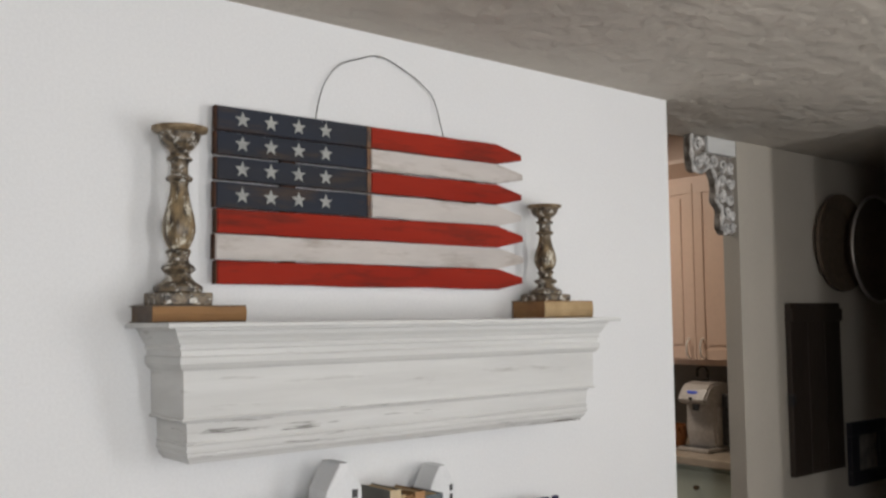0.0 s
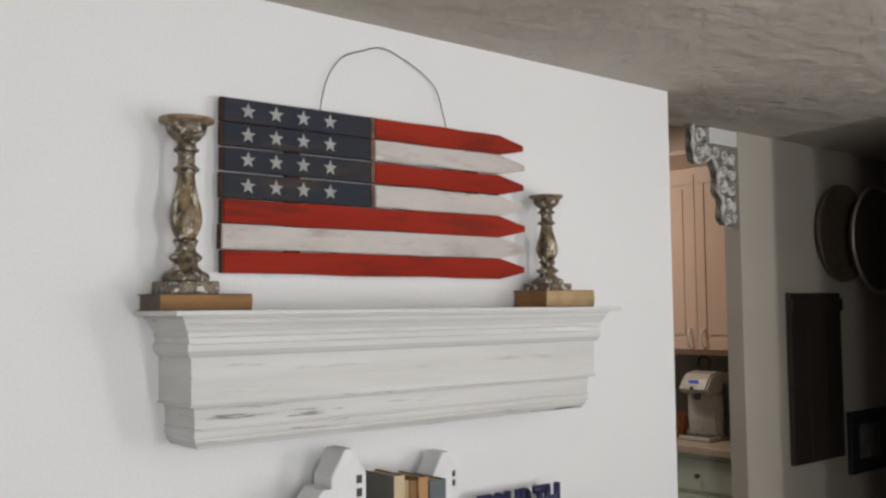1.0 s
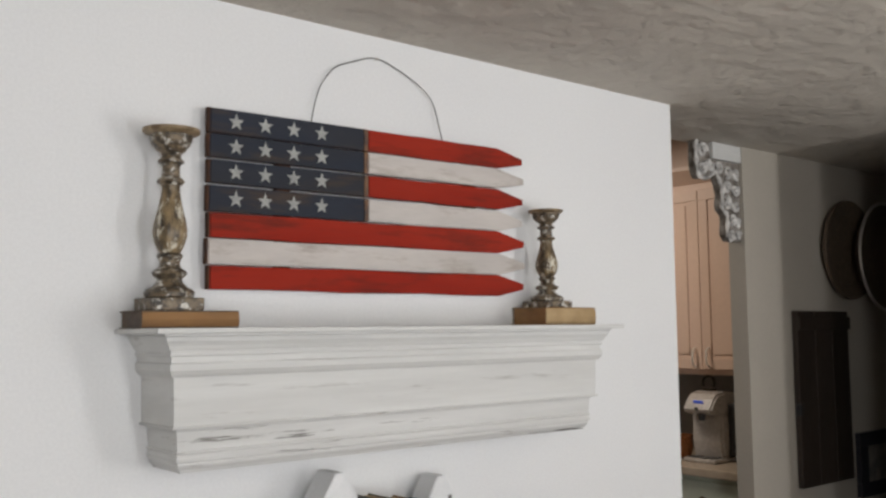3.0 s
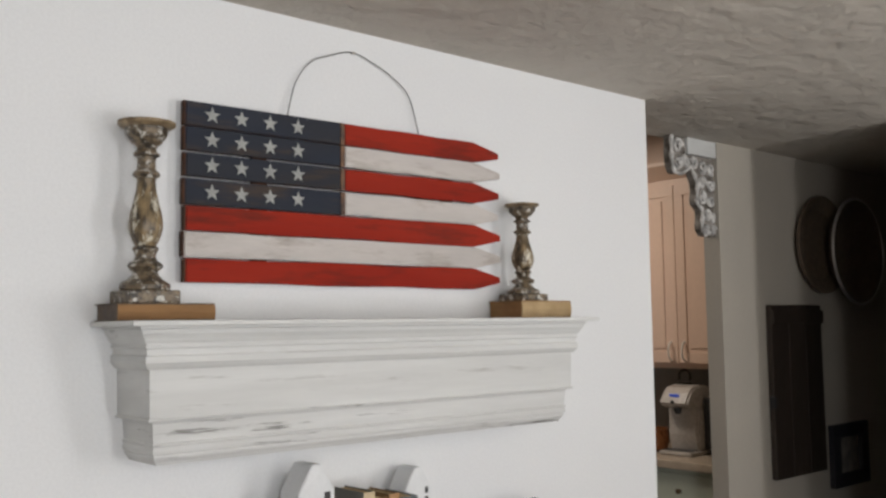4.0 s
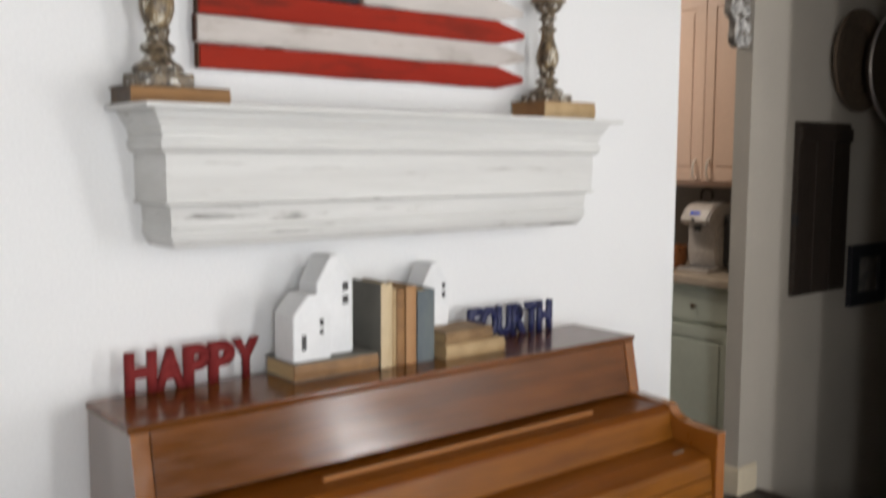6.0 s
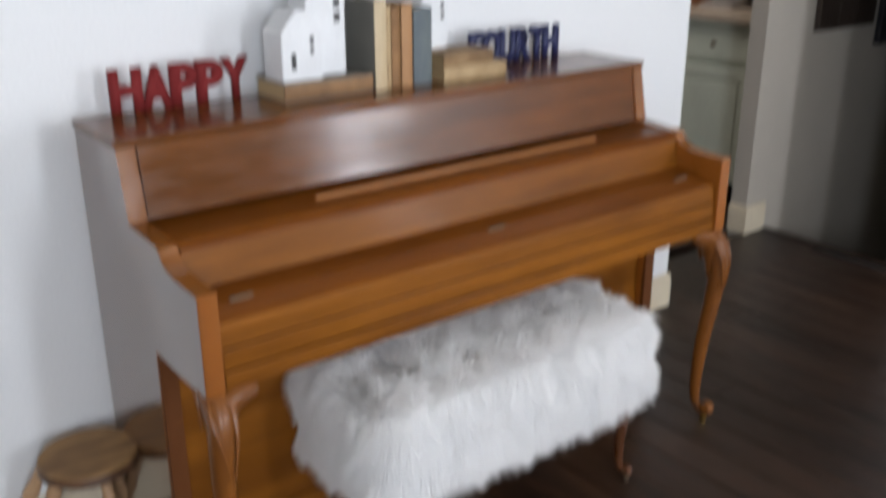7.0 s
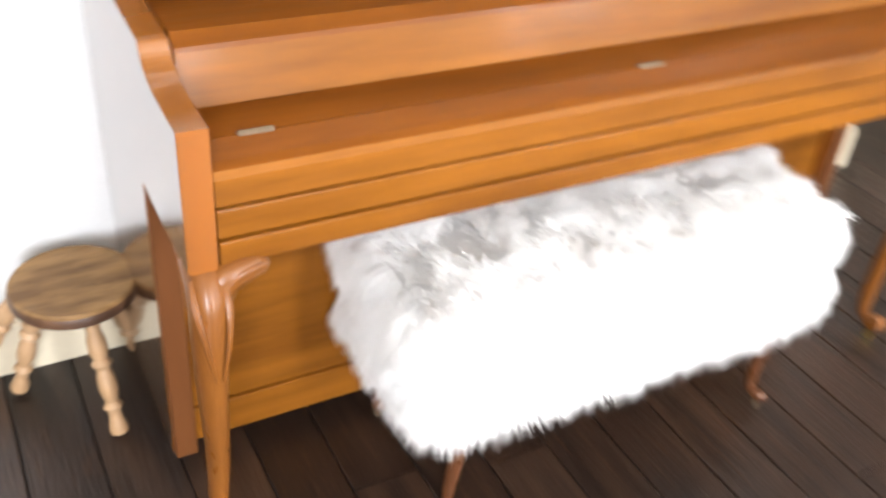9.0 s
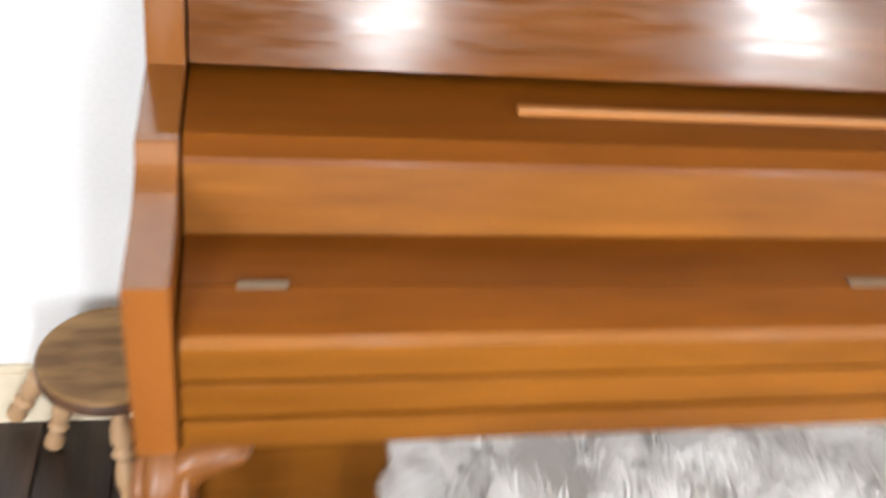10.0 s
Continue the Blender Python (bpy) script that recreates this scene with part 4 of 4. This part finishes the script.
coffee = thing("coffee_machine", (3.6, 0.98, 0.9), "pale plastic coffee machine with a blue display on the worktop", "coffee machine")
part("base", box(3.47, 3.74, 0.88, 1.07, 0.9, 0.922, 0.01), PLASTIC, coffee)
part("drip_grille", box(3.485, 3.57, 0.9, 1.05, 0.922, 0.926, 0.002), PLASTIC_DARK, coffee, "dark drip grille")
part("column", prism([(3.56, 0.922), (3.545, 1.0), (3.55, 1.14), (3.74, 1.14), (3.74, 0.922)], "y", 0.885, 1.065, 0.012), PLASTIC, coffee)
part("head", prism([(3.52, 1.135), (3.475, 1.15), (3.465, 1.165), (3.5, 1.215), (3.53, 1.24), (3.6, 1.25), (3.74, 1.235), (3.74, 1.135)], "y", 0.89, 1.06, 0.01), PLASTIC, coffee)
screen_at = pose(3.4845, 0.975, 1.194, 0, 55, 0)
bm = box(-0.015, 0.015, -0.028, 0.028, 0, 0.004, 0.001)
bm.transform(screen_at)
part("display", bm, SCREEN, coffee, "glowing blue display")
part("button", lathe([(0.009, 0), (0.009, 0.012), (0.007, 0.014)], (3.4705, 0.975, 1.166), pose(0, 0, 0, 0, -70, 0), 14), PLASTIC_DARK, coffee, "dark round button")
part("spout", lathe([(0.016, 0.0), (0.02, 0.03)], (3.51, 0.975, 1.108), None, 14), PLASTIC_DARK, coffee)
part("water_tank", box(3.6, 3.72, 0.84, 0.884, 0.93, 1.19, 0.01), PLASTIC_DARK, coffee)
pot = thing("pot", (3.56, 1.17, 0.9), "round copper brown pot on the worktop", "pot")
part("bowl", lathe([(0.05, 0), (0.075, 0.015), (0.085, 0.06), (0.08, 0.11), (0.083, 0.118), (0.076, 0.118), (0.06, 0.02), (0.01, 0.018)], (3.56, 1.17, 0.9), None, 24), COPPER, pot, "", True)
kettle = thing("jug", (3.8, 1.13, 0.9), "dark glazed jug with a ring handle on the worktop", "jug")
part("body", lathe([(0.04, 0), (0.05, 0.01), (0.055, 0.1), (0.06, 0.2), (0.075, 0.24), (0.078, 0.275), (0.062, 0.315), (0.04, 0.33), (0.04, 0.345), (0.01, 0.347)], (3.8, 1.13, 0.9), None, 24), JUG, kettle, "", True)
loop = [Vector((3.8, 1.13 + 0.036 * math.cos(a), 1.277 + 0.036 * math.sin(a))) for a in np.linspace(-0.6, math.pi + 0.6, 20)]
part("handle", tube(loop, [0.007] * 20, 8), JUG, kettle, "dark ring handle", True)

corbel = thing("corbel", (2.72, 0.33, 1.97), "carved crackled white corbel under the kitchen opening's header", "corbel")
part("block", box(2.68, 2.874, 0.288, 0.368, 2.285, 2.351, 0.003), SHABBY, corbel, "plain white top block")
edge = smoothed([(2.58 + u * 0.294, 2.349 - v * 0.385, 0) for u, v in ((0, 0), (-0.01, 0.2), (0.05, 0.37), (0.27, 0.36), (0.38, 0.29), (0.48, 0.36), (0.56, 0.5), (0.54, 0.66), (0.66, 0.75), (0.64, 0.92), (0.72, 1.0))], 4)
part("core", prism([(2.874, 2.284), (2.68, 2.284), (2.68, 2.347), *[(p.x + 0.004, p.y) for p in edge], (2.874, 1.964)], "y", 0.302, 0.34, 0.003), CORBEL_DARK, corbel, "dark brown recessed ground of the carving")
for n, (u, v, rad, spin) in enumerate(((0.14, 0.1, 0.03, 1), (0.13, 0.27, 0.027, -1), (0.32, 0.24, 0.022, 1), (0.5, 0.26, 0.024, -1), (0.7, 0.28, 0.026, 1), (0.9, 0.29, 0.022, -1), (0.67, 0.45, 0.026, 1), (0.87, 0.46, 0.024, -1),
                                       (0.67, 0.61, 0.024, -1), (0.87, 0.63, 0.022, 1), (0.78, 0.77, 0.023, 1), (0.92, 0.8, 0.016, -1), (0.76, 0.93, 0.02, -1), (0.91, 0.94, 0.018, 1))):
    cx, cz = 2.58 + u * 0.294, 2.349 - v * 0.385
    curl = [Vector((cx + rad * (1 - a / 11) * math.cos(spin * a + n), 0.296, cz + rad * (1 - a / 11) * math.sin(spin * a + n))) for a in np.linspace(0, 8.5, 26)]
    part("curl", tube(curl, [0.0085 - 0.00018 * k for k in range(26)], 8), CORBEL, corbel, "", True)
ridge = [Vector((p.x + 0.006, 0.3, p.y)) for p in edge]
part("ridge", tube(ridge, [0.008 + 0.003 * math.sin(k * 1.9) for k in range(len(ridge))], 8), CORBEL, corbel, "", True)
corbel.scale = (1.07, 1.0, 1.07)
corbel.location += Vector((0.031, 0.006, -0.022))

# ---- on the wall beside the stairs ----
YB = 0.292
board = thing("wall_board", (3.45, YB, 1.27), "tall dark stained wooden board with small iron hardware on the wall", "wall decoration")
for k in range(3):
    part("plank", box(3.222 + k * 0.153, 3.372 + k * 0.153, YB - 0.03, YB - 0.004, 0.878, 1.665, 0.003), ESPRESSO, board)
part("crosspiece", box(3.222, 3.681, YB - 0.042, YB - 0.03, 1.58, 1.64, 0.003), ESPRESSO, board)
part("latch", box(3.212, 3.235, YB - 0.036, YB - 0.01, 1.2, 1.25, 0.003), BLACK, board)
board.location += Vector((0.04, 0, -0.022))
tray = thing("round_tray", (3.75, YB, 1.94), "round dark woven tray hung on the wall", "wall decoration")
part("tray", lathe([(0.02, 0.02), (0.17, 0.02), (0.2, 0.045), (0.24, 0.05), (0.24, 0.035), (0.19, 0.004), (0.02, 0.004)], (3.75, YB, 1.94), pose(0, 0, 0, 90, 0, 0), 40), WICKER, tray, "", True)
dish = thing("wall_plate", (3.95, YB, 1.91), "large dark plate with a pale rim hung over a woven tray", "wall decoration")
part("dish", lathe([(0.02, 0.085), (0.19, 0.09), (0.255, 0.125), (0.258, 0.11), (0.2, 0.065), (0.02, 0.055)], (3.95, YB, 1.91), pose(0, 0, 0, 90, 0, 0), 40), WICKER, dish, "", True)
ring = [Vector((3.95 + 0.262 * math.cos(a), YB - 0.122, 1.91 + 0.262 * math.sin(a))) for a in np.linspace(0, 2 * math.pi, 49)]
part("rim", tube(ring, [0.008] * 49, 8), PLATE, dish, "pale metal rim", True)
part("peg", lathe([(0.012, 0.002), (0.012, 0.056)], (3.95, YB, 1.91), pose(0, 0, 0, 90, 0, 0), 12), BLACK, dish)
art = thing("picture", (3.88, YB, 0.92), "small black framed print on the wall", "picture")
bm = box(3.69, 4.06, YB - 0.03, YB - 0.004, 0.765, 0.83, 0.004)
box(3.69, 4.06, YB - 0.03, YB - 0.004, 1.005, 1.07, 0.004, into=bm)
box(3.69, 3.77, YB - 0.03, YB - 0.004, 0.83, 1.005, 0.004, into=bm)
box(3.98, 4.06, YB - 0.03, YB - 0.004, 0.83, 1.005, 0.004, into=bm)
part("frame", bm, FRAME_BLACK, art)
part("print", box(3.77, 3.98, YB - 0.012, YB - 0.006, 0.83, 1.005), PRINT, art, "faded print in a mount")
art.location += Vector((0.095, 0, -0.012))

for ob in (upper, upper2, lower, lower2, coffee, pot, kettle, bpy.data.objects["worktop"]):
    ob.location += Vector((-0.12, -0.1, 0))

# ---- floor: dark planks laid along y ----
floor = structure("floor", box(-2.72, 3.05, SOUTH - 0.12, 0.0, -0.12, -0.006), JOINT, "dark scraped wood plank floor")
bm = box(2.0, 3.04, 0.0, 0.292, -0.12, -0.002)
box(2.0, 2.917, 0.292, 0.372, -0.12, -0.002)
box(0.38, 4.08, 0.372, 3.32, -0.12, -0.002, into=bm)
structure("floor_kitchen", bm, PLANK, "dark wood kitchen floor")
structure("floor_edge", box(3.03, 3.065, SOUTH, 0.292, -0.03, 0.004, 0.004), PLANK, "dark wooden nosing at the top of the stairs")
PITCH, GAP = 0.1225, 0.0036
JOINTS = {24: (-1.75, -0.537), 29: (-0.945,), 35: (-0.53,)}
plank_mesh = {}
rest = bmesh.new()
cut = random.Random(3)
first = 0.257 - PITCH * 24
for k in range(47):
    x0 = first + k * PITCH
    if x0 + PITCH > 3.04:
        break
    y = SOUTH
    short = cut.uniform(0.2, 0.9)
    joints = list(JOINTS.get(k, ()))
    while y < 0:
        length = cut.choice((1.1, 1.4, 1.7))
        end = y + (short if y == SOUTH else length)
        if joints and end > joints[0] - 0.25:
            end = joints.pop(0)
        end = min(end, 0.0)
        if -0.12 < end < 0:
            end = 0.0
        if x0 > -0.9 and y > -1.75 and x0 < 2.2:
            key = round(end - y, 3)
            if key not in plank_mesh:
                bm = prism([(GAP / 2, -0.006), (PITCH - GAP / 2, -0.006), (PITCH - GAP / 2, -0.0016), (PITCH - GAP / 2 - 0.0016, 0), (GAP / 2 + 0.0016, 0), (GAP / 2, -0.0016)], "y", GAP / 2, key - GAP / 2)
                mesh = bpy.data.meshes.new("plank")
                bm.to_mesh(mesh)
                bm.free()
                mesh.materials.append(PLANK)
                plank_mesh[key] = mesh
            ob = new("plank", plank_mesh[key])
            ob.location = (x0, y, 0)
            ob.parent = floor
        else:
            box(x0 + GAP / 2, x0 + PITCH - GAP / 2, y + GAP / 2, end - GAP / 2, -0.006, 0, 0.0, into=rest)
        y = end
others = put("planks", rest, PLANK)
others.parent = floor
tagged(others, "dark scraped planks", kind="stuff")
